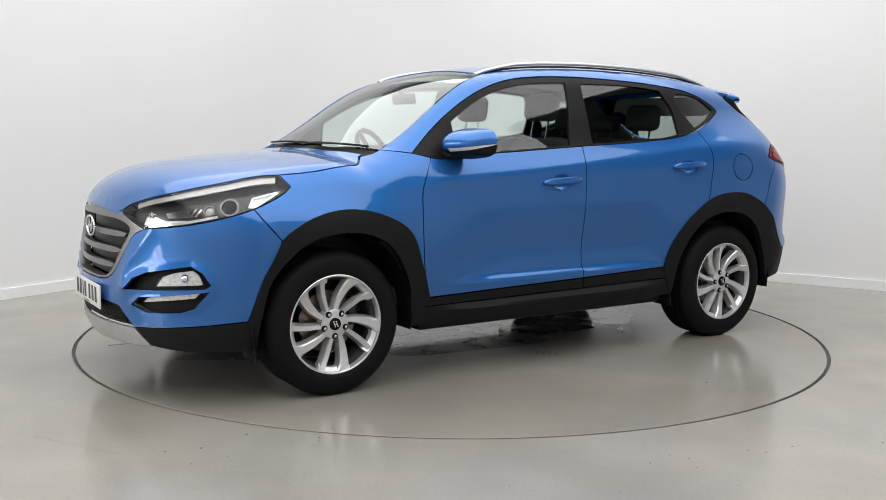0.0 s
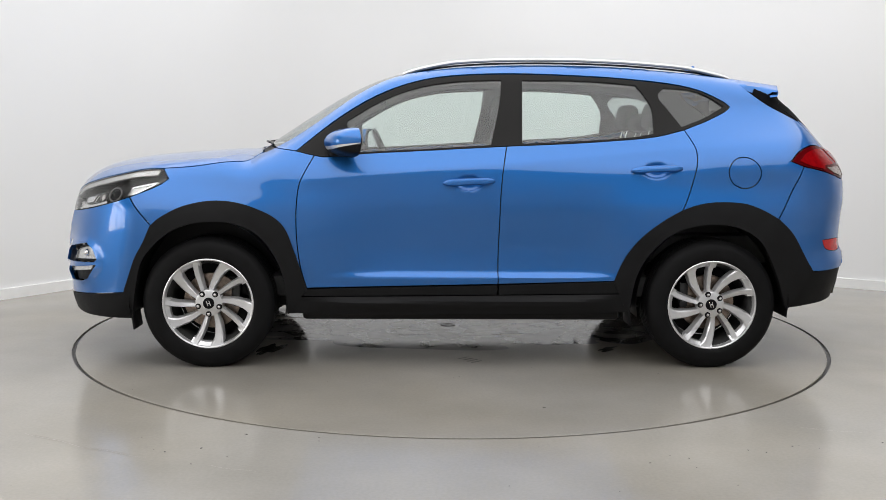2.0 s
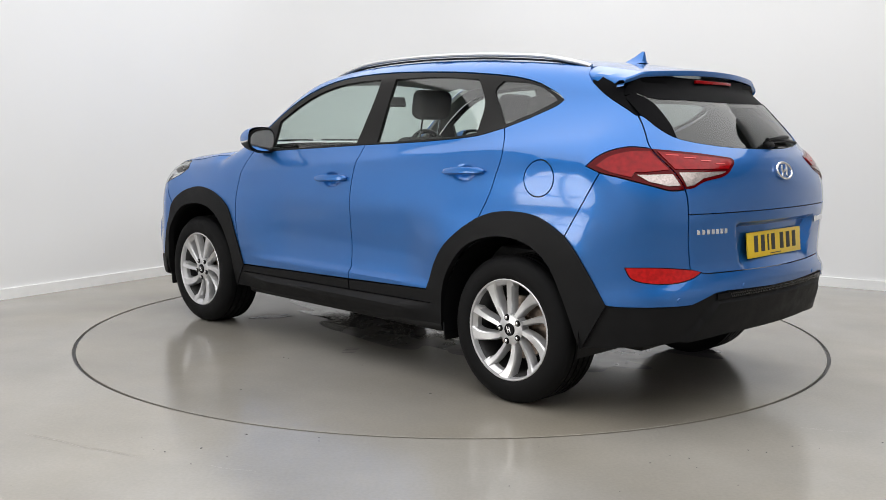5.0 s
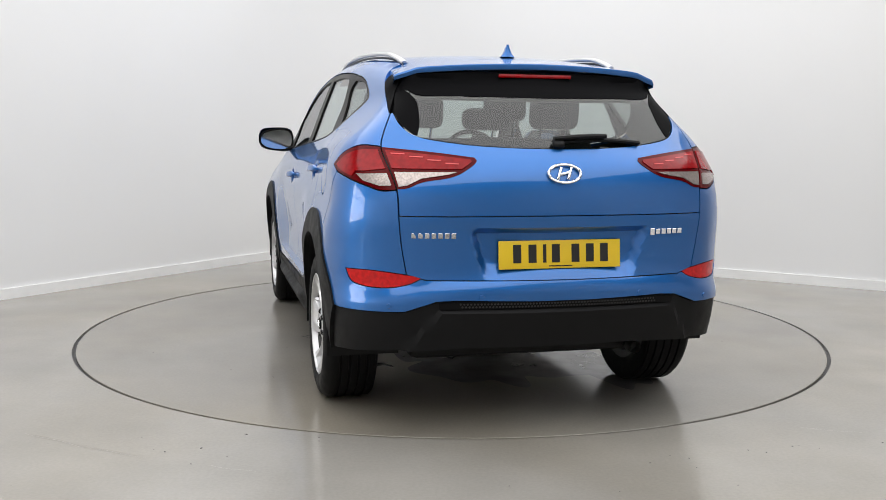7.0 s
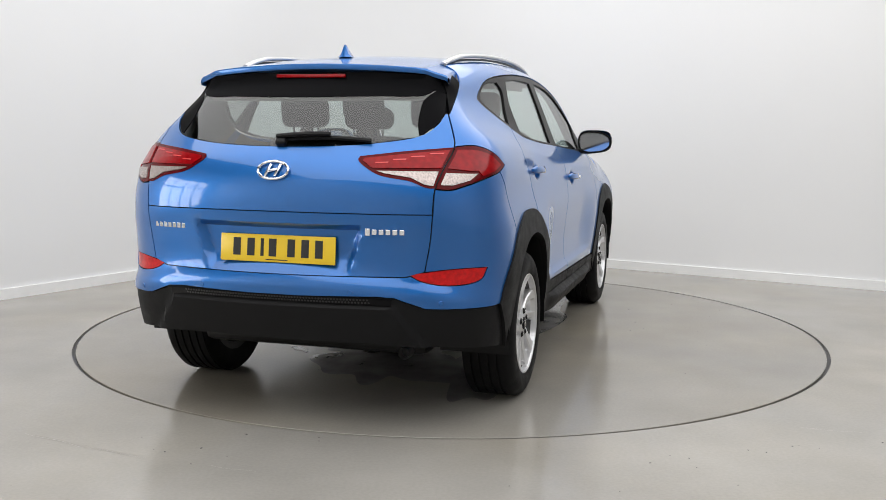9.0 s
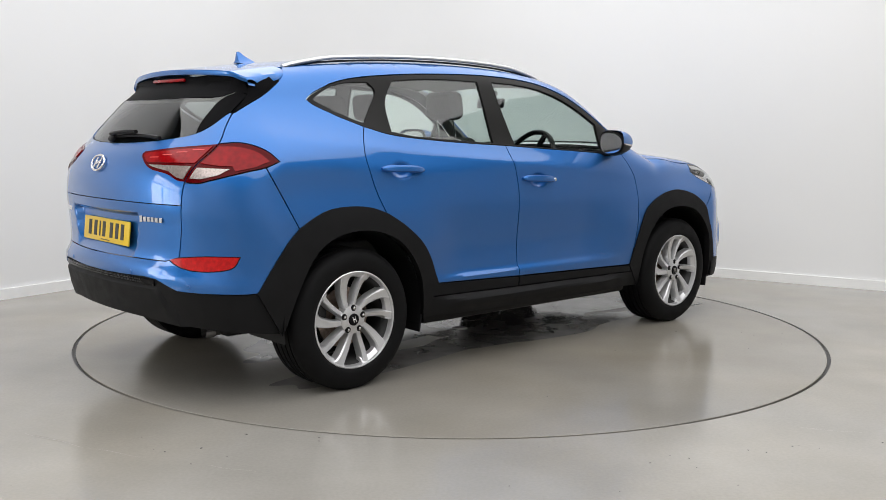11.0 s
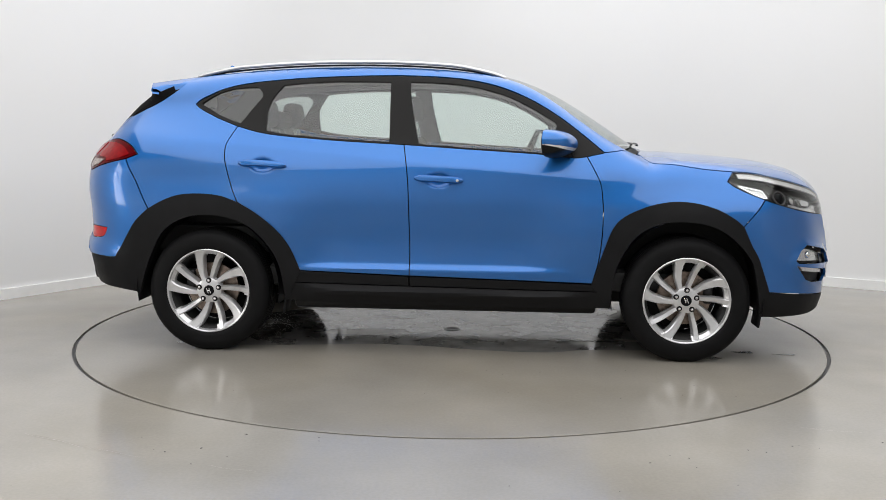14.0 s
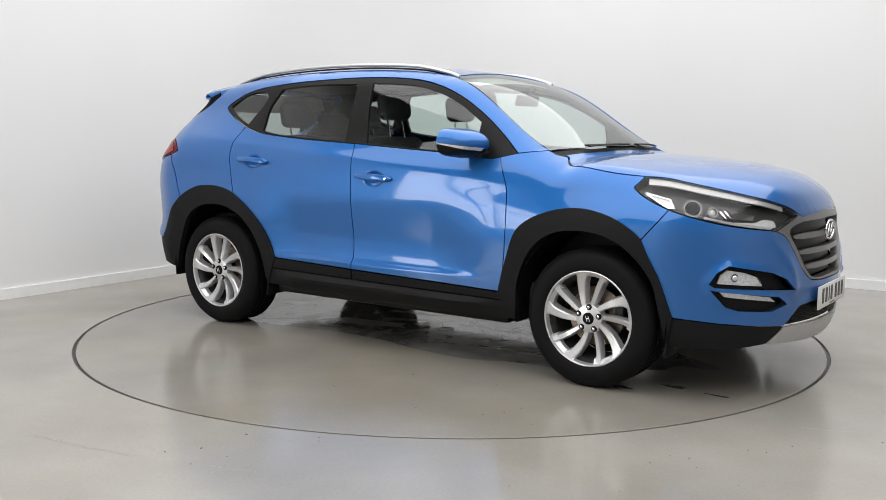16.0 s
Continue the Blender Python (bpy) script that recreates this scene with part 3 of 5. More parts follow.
def lamps(car, a_top, a_low, gate_belt, gate):
    shell = LAMP_LOW + list(reversed(LAMP_TOP))
    box_ob = panel("headlight", [shell], belt, LAMPBOX, car, "clear headlight with dark housing and chrome inserts", both=True, off=-0.045, depth=0.0)
    panel("lens", [shell], belt, CLEAR, box_ob, both=True, depth=0.006, gap=0.003)
    panel("rim", [shell, resample(shell, 0.02, 0.007)], belt, LAMPBOX, box_ob, both=True, off=-0.002, depth=0.045, gap=0.003, h=0.02)
    top = [(u, z - 0.0175 + 0.004 * smooth(1.9, 2.2, u)) for u, z in LAMP_TOP if 1.6 < u < 2.29]
    strip_on("light_guide", top, 0.026, belt, LAMPTRIM, box_ob, -0.009)
    low = curve([(1.86, 0.874), (1.98, 0.848), (2.19, 0.817)])
    strip_on("chrome_strip", low, 0.012, belt, SILVERBOX, box_ob, -0.02)
    tri = [(1.6, 0.982), (1.72, 0.955), (1.735, 0.915), (1.71, 0.915)]
    panel("corner_reflector", [tri], belt, LENS, box_ob, both=True, off=-0.02, h=0.02)
    strip_on("reflector_trim", tri + tri[:1], 0.007, belt, SILVERBOX, box_ob, -0.014)
    refl = [(1.985, 0.872), (2.1, 0.86), (2.12, 0.89), (2.01, 0.912)]
    panel("position_light", [[(2.235, 0.822), (2.2, 0.815), (2.0, 0.842), (2.0, 0.858), (2.1, 0.852), (2.16, 0.868), (2.225, 0.858)]], belt, LENS, box_ob, both=True, off=-0.03, h=0.02)
    for u in (1.945, 1.968):
        strip_on("chrome_rib", [(u - 0.012, 0.908), (u + 0.012, 0.872)], 0.008, belt, SILVERBOX, box_ob, -0.02)
    panel("reflector_bowl", [refl], belt, SILVERBOX, box_ob, both=True, off=lambda P: -0.035 + 0 * P[:, 0], h=0.02)
    for u, z, r in ((1.815, 0.918, 0.034), (1.9, 0.9, 0.02)):
        P = belt([u], [z])[0]
        N = normal(np.array([P]))[0]
        for side, ob in ((1, box_ob[0]), (-1, box_ob[1])):
            c, n = Vector((P[0], P[1] * side, P[2])), Vector((N[0], N[1] * side, N[2]))
            m = Matrix.Translation(c - n * 0.03) @ n.to_track_quat("Z", "Y").to_matrix().to_4x4()
            bm = bmesh.new()
            bmesh.ops.create_uvsphere(bm, u_segments=20, v_segments=10, radius=r, matrix=m @ Matrix.Diagonal((1, 1, 0.6, 1)))
            part("projector", bm, GLOSSB if u < 1.9 else LAMPTRIM, ob)
            vs, fs = lathe([(r * 1.15, 0), (r * 1.25, 0.012), (r * 1.02, 0.012), (r * 1.0, 0)], 24)
            rot = m @ Matrix.Rotation(math.pi / 2, 4, "X")
            mesh_part("projector_ring", [rot @ Vector(v) for v in vs], fs, GRILLE, ob)
    # tail lamps: outer piece on the body, inner piece on the tailgate
    outer = list(reversed(a_top)) + gate_belt[13:24] + list(reversed(a_low))
    ta = panel("tail_light", [outer], belt, RED_DARK, car, "red tail light with a clear lower lens", both=True, off=0.002)
    lamp_b = curve([GATE_SEAM[12], (0.509, 1.172), (0.351, 1.152)]) + curve([(0.351, 1.152), (0.345, 1.136), (0.389, 1.1), (0.446, 1.072), (0.566, 1.049), (0.627, 1.024), GATE_SEAM[24]]) + list(reversed(GATE_SEAM[13:24]))
    tb = panel("tail_light_inner", [lamp_b], behind, RED_DARK, car, "red inner tail light with a clear lower lens", both=True, off=0.002)
    ina = curve([(-1.76, 1.112), (-1.815, 1.155), (-1.89, 1.176), (-1.965, 1.178), (gate_belt[13][0] + 0.012, 1.178)]) + [(q[0] + 0.012, q[1]) for q in gate_belt[14:19]] + [(-1.95, 1.088), (-1.912, 1.088), (-1.9, 1.066), (-1.82, 1.085)]
    panel("red_lens", [ina], belt, RED, ta, both=True, off=0.006, depth=0.006, h=0.02)
    panel("clear_lens", [[(-1.916, 1.08), (-1.95, 1.082)] + [(q[0] + 0.012, min(q[1], 1.086)) for q in gate_belt[19:24]] + [(-2.03, 1.032), (-1.96, 1.05)]], belt, TAIL_CLEAR, ta, "clear ribbed lens", both=True, off=0.006, depth=0.006, h=0.02)
    panel("red_lens", [[(0.688, 1.178), (0.509, 1.158), (0.37, 1.143), (0.365, 1.13), (0.41, 1.1), (0.673, 1.1)]], behind, RED, tb, both=True, off=0.006, depth=0.006, h=0.02)
    panel("clear_lens", [[(0.668, 1.092), (0.43, 1.092), (0.46, 1.08), (0.566, 1.063), (0.62, 1.036), (0.655, 1.03)]], behind, TAIL_CLEAR, tb, "clear ribbed lens", both=True, off=0.006, depth=0.006, h=0.02)
    for i in range(4):
        y = 0.42 + 0.065 * i
        z = 1.12 + 0.012 * i
        panel("led_bar", [[(y, z), (y + 0.05, z + 0.002), (y + 0.05, z + 0.006), (y, z + 0.004)]], behind, LED, tb, both=True, off=0.0075, depth=0.001, gap=0.0, h=0.03)


def grille(car):
    g_in = curve([(2.415, 0.836), (2.328, 0.819), (2.293, 0.796), (2.352, 0.701), (2.423, 0.601), (2.474, 0.569), (UF, 0.565)])
    nose = xy_to_belt(HOOD_NOSE)
    g_half = [(UF, nose[-1][1])] + list(reversed(nose[:-1])) + GRILLE_SIDE
    fr = panel("grille", [whole(g_half, UF), whole([(UF, 0.84)] + g_in, UF)], belt, GRILLE, car, "grey metal grille with four broad bars", depth=0.05, h=0.02)[0]
    panel("backing", [whole([(UF, 0.845)] + g_in, UF)], belt, SATINB, fr, off=-0.06)
    for z, u in ((0.768, 2.33), (0.692, 2.37), (0.619, 2.42)):
        loop = curve([(u, z + 0.006), (u + 0.06, z + 0.013), (UF, z + 0.013)]) + curve([(UF, z - 0.013), (u + 0.09, z - 0.013), (u + 0.02, z - 0.01)])
        panel("bar", [whole(loop[13:] + loop[:13], UF)], belt, GRILLE, fr, off=-0.012, depth=0.03, h=0.02, gap=0.0)
    strip_on("bonnet_lip", nose + [(2 * UF - u, z) for u, z in reversed(nose[:-1])], 0.05, belt, PAINT, car, -0.006, both=False)
    emblem(fr, (2.235, 0, 0.78), pose(0, 0, 0, 90, 0, 90), 0.078, 0.047)
    for i in range(9):
        z = 0.362 + 0.009 * i
        strip_on("lower_bar", [(2.32, z), (2.5, z), (UF, z), (2 * UF - 2.5, z), (2 * UF - 2.32, z)], 0.004, belt, SATINB, fr, -0.012, both=False)


def emblem(parent, place, turn, a, b):
    """A plain oval ring with one slanted bar across it."""
    m = Matrix.Translation(place) @ turn
    pts = [m @ Vector((a * math.cos(t), b * math.sin(t), 0)) for t in np.linspace(0, 2 * math.pi, 41)[:-1]]
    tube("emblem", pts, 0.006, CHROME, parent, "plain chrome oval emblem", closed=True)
    bm = bmesh.new()
    for sx in (-1, 1):
        box(bm, m @ pose(0.32 * a * sx, 0, 0, 0, 0, -22), 0.012, b * 1.5, 0.008, 0.003)
    box(bm, m @ pose(0, 0, 0, 0, 0, 14), 0.62 * a, 0.011, 0.008, 0.003)
    part("emblem_bar", bm, CHROME, parent)


def fogs(car, up, low):
    a = panel("fog_light_bezel", [up], belt, PLASTIC, car, both=True, off=-0.03, gap=-0.002)
    b = panel("fog_light_bezel", [low], belt, PLASTIC, car, both=True, off=-0.03, gap=-0.002)
    lens = [(2.135, 0.55), (2.1, 0.598), (2.03, 0.622), (1.96, 0.634), (1.93, 0.61), (1.915, 0.566)]
    panel("fog_light", [lens], belt, LENS, a, "chrome fog light behind a clear lens", both=True, off=-0.022, h=0.02)
    panel("lens", [lens], belt, CLEAR, a, both=True, off=-0.008, depth=0.02, h=0.02)
    for u, z in ((1.995, 0.594),):
        P = belt([u], [z])[0]
        for side, ob in ((1, a[0]), (-1, a[1])):
            bm = bmesh.new()
            bmesh.ops.create_uvsphere(bm, u_segments=14, v_segments=8, radius=0.02, matrix=pose(P[0] - 0.016, (P[1] - 0.012) * side, P[2]))
            part("bulb_cover", bm, CHROME, ob)
    panel("daytime_light", [[(2.196, 0.473), (2.167, 0.5), (1.923, 0.535), (1.946, 0.506)]], belt, LENS, b, "white strip of daytime running lights", both=True, off=-0.01, depth=0.02, h=0.02)


def handle(door, side, x, z):
    """A pull handle over a shallow cup."""
    n = 22
    vs, fs = [], []
    for i in range(n + 1):
        s = i / n
        u = x + 0.135 - 0.27 * s
        P = belt([u], [z + 0.012 * s])[0]
        N = normal(np.array([P]))[0]
        end = min(1.0, 6 * s, 6 * (1 - s)) ** 0.5
        lift, hh = 0.008 + 0.024 * math.sin(math.pi * s) ** 0.6, 0.006 + 0.0125 * end
        up = np.array([0, -N[2], N[1]])
        for dz, dn in ((-1, 0.2), (-0.75, 0.85), (0, 1.05), (0.75, 0.85), (1, 0.2), (0.6, -0.3), (-0.6, -0.3)):
            q = P + up * dz * hh + N * (lift + (dn - 0.5) * 0.016)
            vs.append((q[0], q[1] * side, q[2]))
    for i in range(n):
        for j in range(7):
            a, b, c, d = i * 7 + j, i * 7 + (j + 1) % 7, (i + 1) * 7 + (j + 1) % 7, (i + 1) * 7 + j
            fs.append((a, b, c, d) if side < 0 else (d, c, b, a))
    fs += [tuple(range(7)), tuple(reversed(range(n * 7, n * 7 + 7)))]
    mesh_part("handle", vs, fs, PAINT, door, "", 50)


def door_mirror(door, side):
    """Mirror: painted cap, black lower shell and foot, white side repeater and the mirror glass."""
    cx, cy, cz = 0.635, 0.925, 1.188

    def bulb(y0, z0, z1, grow, nu=18, nv=12):
        vs, fs = [], []
        for i in range(nu + 1):
            s = i / nu
            y = -0.115 + 0.23 * s
            w = (1 - (2 * s - 1) ** 4) ** 0.5
            hh = 0.083 * (0.3 + 0.7 * w) * (1 - 0.18 * s)
            for j in range(nv + 1):
                a = math.pi * (z0 + (z1 - z0) * j / nv)
                vs.append((cx - 0.075 - 0.3 * y + (0.16 - 0.03 * s) * w ** 0.7 * math.cos(a) * grow, (cy + y) * side, cz + hh * math.sin(a) * grow + 0.012 * s))
        for i in range(nu):
            for j in range(nv):
                a = i * (nv + 1) + j
                q = (a, a + nv + 1, a + nv + 2, a + 1)
                fs.append(q if side > 0 else tuple(reversed(q)))
        return vs, fs

    cap = mesh_part("door_mirror", *bulb(0, -0.12, 0.5, 1.0), PAINT, door, "blue door mirror with a black lower shell")
    mesh_part("lower_shell", *bulb(0, -0.5, -0.11, 0.99), SATINB, cap)
    V, F = bulb(0, -0.16, -0.09, 1.012, 18, 2)
    lim = 6 * 3
    mesh_part("side_repeater", V[lim:], [tuple(i - lim for i in f) for f in F if min(f) >= lim], LENS, cap, "white side repeater strip")
    def plate(name, x, a, b, thick, mat, turn, label=""):
        vs, fs = [], []
        n = 36
        m = pose(x, cy * side, cz + 0.004, 0, -4, turn * side)
        for dx in (thick / 2, -thick / 2):
            for i in range(n):
                t = 2 * math.pi * i / n
                c, q = math.cos(t), math.sin(t)
                vs.append(m @ Vector((dx, side * a * abs(c) ** 0.75 * (1 if c > 0 else -1), b * abs(q) ** 0.75 * (1 if q > 0 else -1) * (1 - 0.2 * c))))
        fs = [tuple(range(n)), tuple(reversed(range(n, 2 * n)))] + [(i, n + i, n + (i + 1) % n, (i + 1) % n) for i in range(n)]
        mesh_part(name, vs, fs, mat, cap, label, 40)

    plate("mirror_rim", cx - 0.07, 0.116, 0.07, 0.02, SATINB, 16.7)
    plate("mirror_glass", cx - 0.082, 0.104, 0.06, 0.004, CHROME, 15, "silvered mirror glass")
    bm = bmesh.new()
    box(bm, pose(cx + 0.01, 0.815 * side, 1.135, 0, 0, 12 * side), 0.12, 0.1, 0.035, 0.014, 3)
    part("mirror_foot", bm, SATINB, cap)


def rail(car, side):
    n = 40
    top, low = [], []
    for i in range(n + 1):
        s = i / n
        x = 0.32 - 1.81 * s
        y = 0.535 + 0.035 * math.sin(math.pi * s) - 0.03 * s
        z = top_z(x, y)
        lift = 0.027 * min(1.0, 7 * s, 7 * (1 - s)) ** 0.7
        top.append((x, y * side, z + lift))
        low.append((x, y * side, z + lift * 0.3))
    r = tube("roof_rail", top, 0.0145, RAIL, car, "silver roof rail", n=10, flat=0.75)
    tube("rail_gasket", low, 0.005, SATINB, r, n=6, flat=1.2)


def wheel(car, x, side):
    """A 17-inch alloy wheel with five pairs of swept spokes."""
    spin = {(1, 1): 37, (-1, 1): 21, (1, -1): 0, (-1, -1): 2}[(1 if x > 0 else -1, side)]
    hub = new("wheel", None)
    hub.parent = car
    hub.matrix_local = pose(x, 0.875 * side, 0.345) @ (Matrix() if side > 0 else Matrix.Rotation(math.pi, 4, "Z"))
    # tyre, outer side towards +y
    R = 0.346
    prof = [(0.232, 0.002), (0.238, 0.014), (0.262, 0.02), (0.295, 0.021), (0.318, 0.014), (0.331, 0.004), (R - 0.006, -0.008)]
    for y0 in (-0.02, -0.06, -0.1, -0.14, -0.18):
        prof += [(R, y0 + 0.003), (R, y0 - 0.026), (R - 0.008, y0 - 0.028), (R - 0.008, y0 - 0.036)]
    prof += [(R - 0.006, -0.212), (0.33, -0.218), (0.3, -0.226), (0.235, -0.212)]
    mesh_part("tyre", *lathe(prof, 96), RUBBER, hub, "black road tyre", 50)
    rim_p = [(0.239, 0.006), (0.2385, 0.0145), (0.2345, 0.017), (0.229, 0.014), (0.2265, 0.004), (0.2235, -0.012)]
    vs, fs = lathe(rim_p, 72)
    rim = mesh_part("rim", vs, fs, ALLOY, hub, "silver alloy rim with swept spokes", 45)
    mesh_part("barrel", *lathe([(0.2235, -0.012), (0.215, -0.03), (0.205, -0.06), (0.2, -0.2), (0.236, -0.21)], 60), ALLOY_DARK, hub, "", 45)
    # five pairs of swept spokes: a broad one that widens to the rim, and a slim one
    broad = ((0.04, 121, 0.034), (0.06, 117.5, 0.028), (0.08, 115, 0.028), (0.11, 111.5, 0.034), (0.147, 107.8, 0.042), (0.175, 105, 0.046), (0.198, 102.5, 0.052), (0.214, 100, 0.064), (0.2295, 97, 0.08))
    slim = ((0.04, 90, 0.03), (0.06, 81.5, 0.025), (0.08, 77.5, 0.025), (0.11, 75.5, 0.028), (0.143, 74, 0.031), (0.175, 72.5, 0.032), (0.198, 71, 0.034), (0.214, 69.5, 0.038), (0.2295, 68, 0.052))
    for k in range(5):
        for rows, twist in ((broad, 0.0), (slim, 0.012)):
            rr = [q[0] for q in rows]
            pv, pf = [], []
            n = 16
            for i in range(n + 1):
                s = i / n
                r = 0.04 + (0.2295 - 0.04) * s
                ang = radians(180 - (np.interp(r, rr, [q[1] for q in rows]) + 72 * k + spin))
                w = np.interp(r, rr, [q[2] for q in rows])
                y = -0.006 + 0.016 * s**2 - 0.007 * math.sin(math.pi * s)
                c, d = Vector((math.cos(ang) * r, 0, math.sin(ang) * r)), Vector((-math.sin(ang), 0, math.cos(ang)))
                for off, dy in ((-0.62, -0.045), (-0.5, -0.007), (-0.38, 0.0), (0.3, -twist * 0.5), (0.45, -0.006 - twist), (0.62, -0.045)):
                    q = c + d * (off * w)
                    pv.append((q.x, y + dy, q.z))
            for i in range(n):
                for j in range(5):
                    a = i * 6 + j
                    pf.append((a, a + 6, a + 7, a + 1))
            mesh_part("spoke", pv, pf, ALLOY, hub, "", 24)
        # the two spokes of a pair join at the rim
        pv, pf = [], []
        for i in range(13):
            s = i / 12
            ang = radians(180 - (108 - 44 * s + 72 * k + spin))
            mid = 0.2 + 0.01 * math.sin(math.pi * s)
            for r, y in ((mid - 0.004, -0.035), (mid, -0.012), (mid + 0.008, -0.004), (0.2295, 0.009), (0.231, -0.01)):
                pv.append((math.cos(ang) * r, y, math.sin(ang) * r))
        for i in range(12):
            for j in range(4):
                a = i * 5 + j
                pf.append((a, a + 1, a + 6, a + 5))
        mesh_part("spoke_bridge", pv, pf, ALLOY, hub, "", 24)
    vs, fs = lathe([(0.0, -0.002), (0.06, -0.002), (0.07, -0.007), (0.075, -0.05), (0.0, -0.05)], 32)
    mesh_part("hub", vs, fs, ALLOY, hub, "", 40)
    vs, fs = lathe([(0.0, 0.007), (0.026, 0.006), (0.0295, 0.002), (0.03, -0.004)], 28)
    mesh_part("centre_cap", vs, fs, GLOSSB, hub, "black centre cap", 40)
    bm = bmesh.new()
    for sx in (-1, 1):
        box(bm, pose(0.007 * sx, 0.007, 0, 0, 20, 0), 0.005, 0.003, 0.03, 0.001, 1)
    box(bm, pose(0, 0.007, 0, 0, 0, 0), 0.016, 0.003, 0.005, 0.001, 1)
    part("cap_emblem", bm, CHROME, rim)
    for k in range(5):
        a = radians(180 - (88 + 72 * k + spin))
        m = pose(0.0575 * math.cos(a), 0, 0.0575 * math.sin(a))
        vs, fs = lathe([(0.0, 0.006), (0.009, 0.005), (0.0105, 0.0), (0.0145, 0.0), (0.016, -0.004)], 14)
        mesh_part("wheel_nut", [m @ Vector(v) for v in vs], fs, SATINB, hub, "", 40)
        vs, fs = lathe([(0.0, 0.0075), (0.0075, 0.0055)], 10)
        mesh_part("nut_tip", [m @ Vector(v) for v in vs], fs, CHROME, hub, "", 40)
    vs, fs = lathe([(0.07, -0.09), (0.148, -0.09), (0.15, -0.112), (0.07, -0.112)], 40)
    mesh_part("brake_disc", vs, fs, STEEL, hub, "rusty steel brake disc", 40)
    vs, fs = lathe([(0.0, -0.07), (0.072, -0.075), (0.076, -0.1)], 28)
    mesh_part("disc_bell", vs, fs, STEEL, hub, "", 40)
    bm = bmesh.new()
    box(bm, pose(0.13 * (-1 if x > 0 else 1), -0.1, 0.04), 0.05, 0.06, 0.14, 0.015)
    part("brake_caliper", bm, ALLOY_DARK, hub)
    vs, fs = lathe([(0.199, -0.205), (0.0, -0.2)], 40)
    mesh_part("back_plate", vs, fs, SATINB, hub, "", 40)


def fittings(car, gate):
    # shark-fin aerial
    z0 = top_z(-1.4)
    prof = [(-1.275, 0.0), (-1.33, 0.015), (-1.39, 0.037), (-1.432, 0.06), (-1.445, 0.058), (-1.448, 0.024), (-1.455, 0.0)]
    vs, fs = [], []
    for x, h in prof:
        for k, w in ((0.0, 0.034), (0.25, 0.02), (0.6, 0.011), (1.0, 0.003)):
            for sg in (1, -1):
                vs.append((x, sg * w * (0.35 + 0.65 * min(1, (-1.27 - x) / 0.1)), z0 - 0.004 - 0.06 * (-1.4 - x) * -1 + h * k))
    for i in range(len(prof) - 1):
        for k in range(3):
            a, b = i * 8 + k * 2, (i + 1) * 8 + k * 2
            fs += [(a, b, b + 2, a + 2), (a + 1, a + 3, b + 3, b + 1)]
        a, b = i * 8 + 6, (i + 1) * 8 + 6
        fs.append((a, b, b + 1, a + 1))
    e = (len(prof) - 1) * 8
    fs.append((e, e + 1, e + 3, e + 5, e + 7, e + 6, e + 4, e + 2))
    mesh_part("aerial", vs, fs, PAINT, car, "blue shark-fin roof aerial", 50)
    # wipers
    for y0, y1, dx in ((0.14, 0.62, 0.0), (-0.42, 0.06, 0.0)):
        pts, arm = [], []
        for i in range(13):
            s = i / 12
            y = y0 + (y1 - y0) * s
            x = 1.098 - 0.1 * (abs(y) / 0.7) ** 2
            pts.append((x, y, top_z(x, y) + 0.007))
            arm.append((x + 0.03 * (1 - s), y - 0.02, top_z(x, y) + 0.004 + 0.004 * math.sin(math.pi * s)))
        w = tube("windscreen_wiper", pts, 0.006, SATINB, car, "black windscreen wiper lying on the glass", n=6)
        tube("wiper_arm", arm[:9], 0.009, SATINB, w, n=6, flat=0.6)
    pts = []
    for i in range(13):
        s = i / 12
        y = 0.02 - 0.4 * s
        P = behind([y], [1.212 + 0.012 * math.sin(math.pi * s)])[0]
        pts.append((P[0] - 0.012, y, P[2]))
    w = tube("rear_wiper", pts, 0.012, SATINB, car, "black rear wiper parked along the glass", n=8, flat=0.8)
    arm = [(p[0] - 0.022 * math.sin(math.pi * min(1, 0.15 + i / 12)), p[1], p[2] + 0.016) for i, p in enumerate(pts)]
    tube("wiper_arm", arm[:8], 0.012, SATINB, w, n=8, flat=0.8)
    bm = bmesh.new()
    P = behind([0.0], [1.205])[0]
    box(bm, pose(P[0] - 0.018, 0.0, 1.205, 0, -50, 0), 0.035, 0.05, 0.03, 0.012, 3)
    part("wiper_hub", bm, SATINB, w)
    # parking sensors
    for u, z in ((-2.08, 0.56), (-2.4, 0.6)):
        for ctr in (u, 2 * UR - u):
            P = belt([ctr], [z])[0]
            N = Vector(normal(np.array([P]))[0])
            bm = bmesh.new()
            bmesh.ops.create_cone(bm, cap_ends=True, segments=16, radius1=0.011, radius2=0.009, depth=0.004, matrix=Matrix.Translation(Vector(P) + N * 0.001) @ N.to_track_quat("Z", "Y").to_matrix().to_4x4())
            part("parking_sensor", bm, PAINT, car)
    # honeycomb strip and step under the rear bumper
    strip_on("honeycomb_strip", [(-2.25, 0.562), (-2.35, 0.566), (UR, 0.568), (2 * UR + 2.35, 0.566), (2 * UR + 2.25, 0.562)], 0.026, belt, GLOSSB, car, 0.002, both=False)
    cells = bmesh.new()
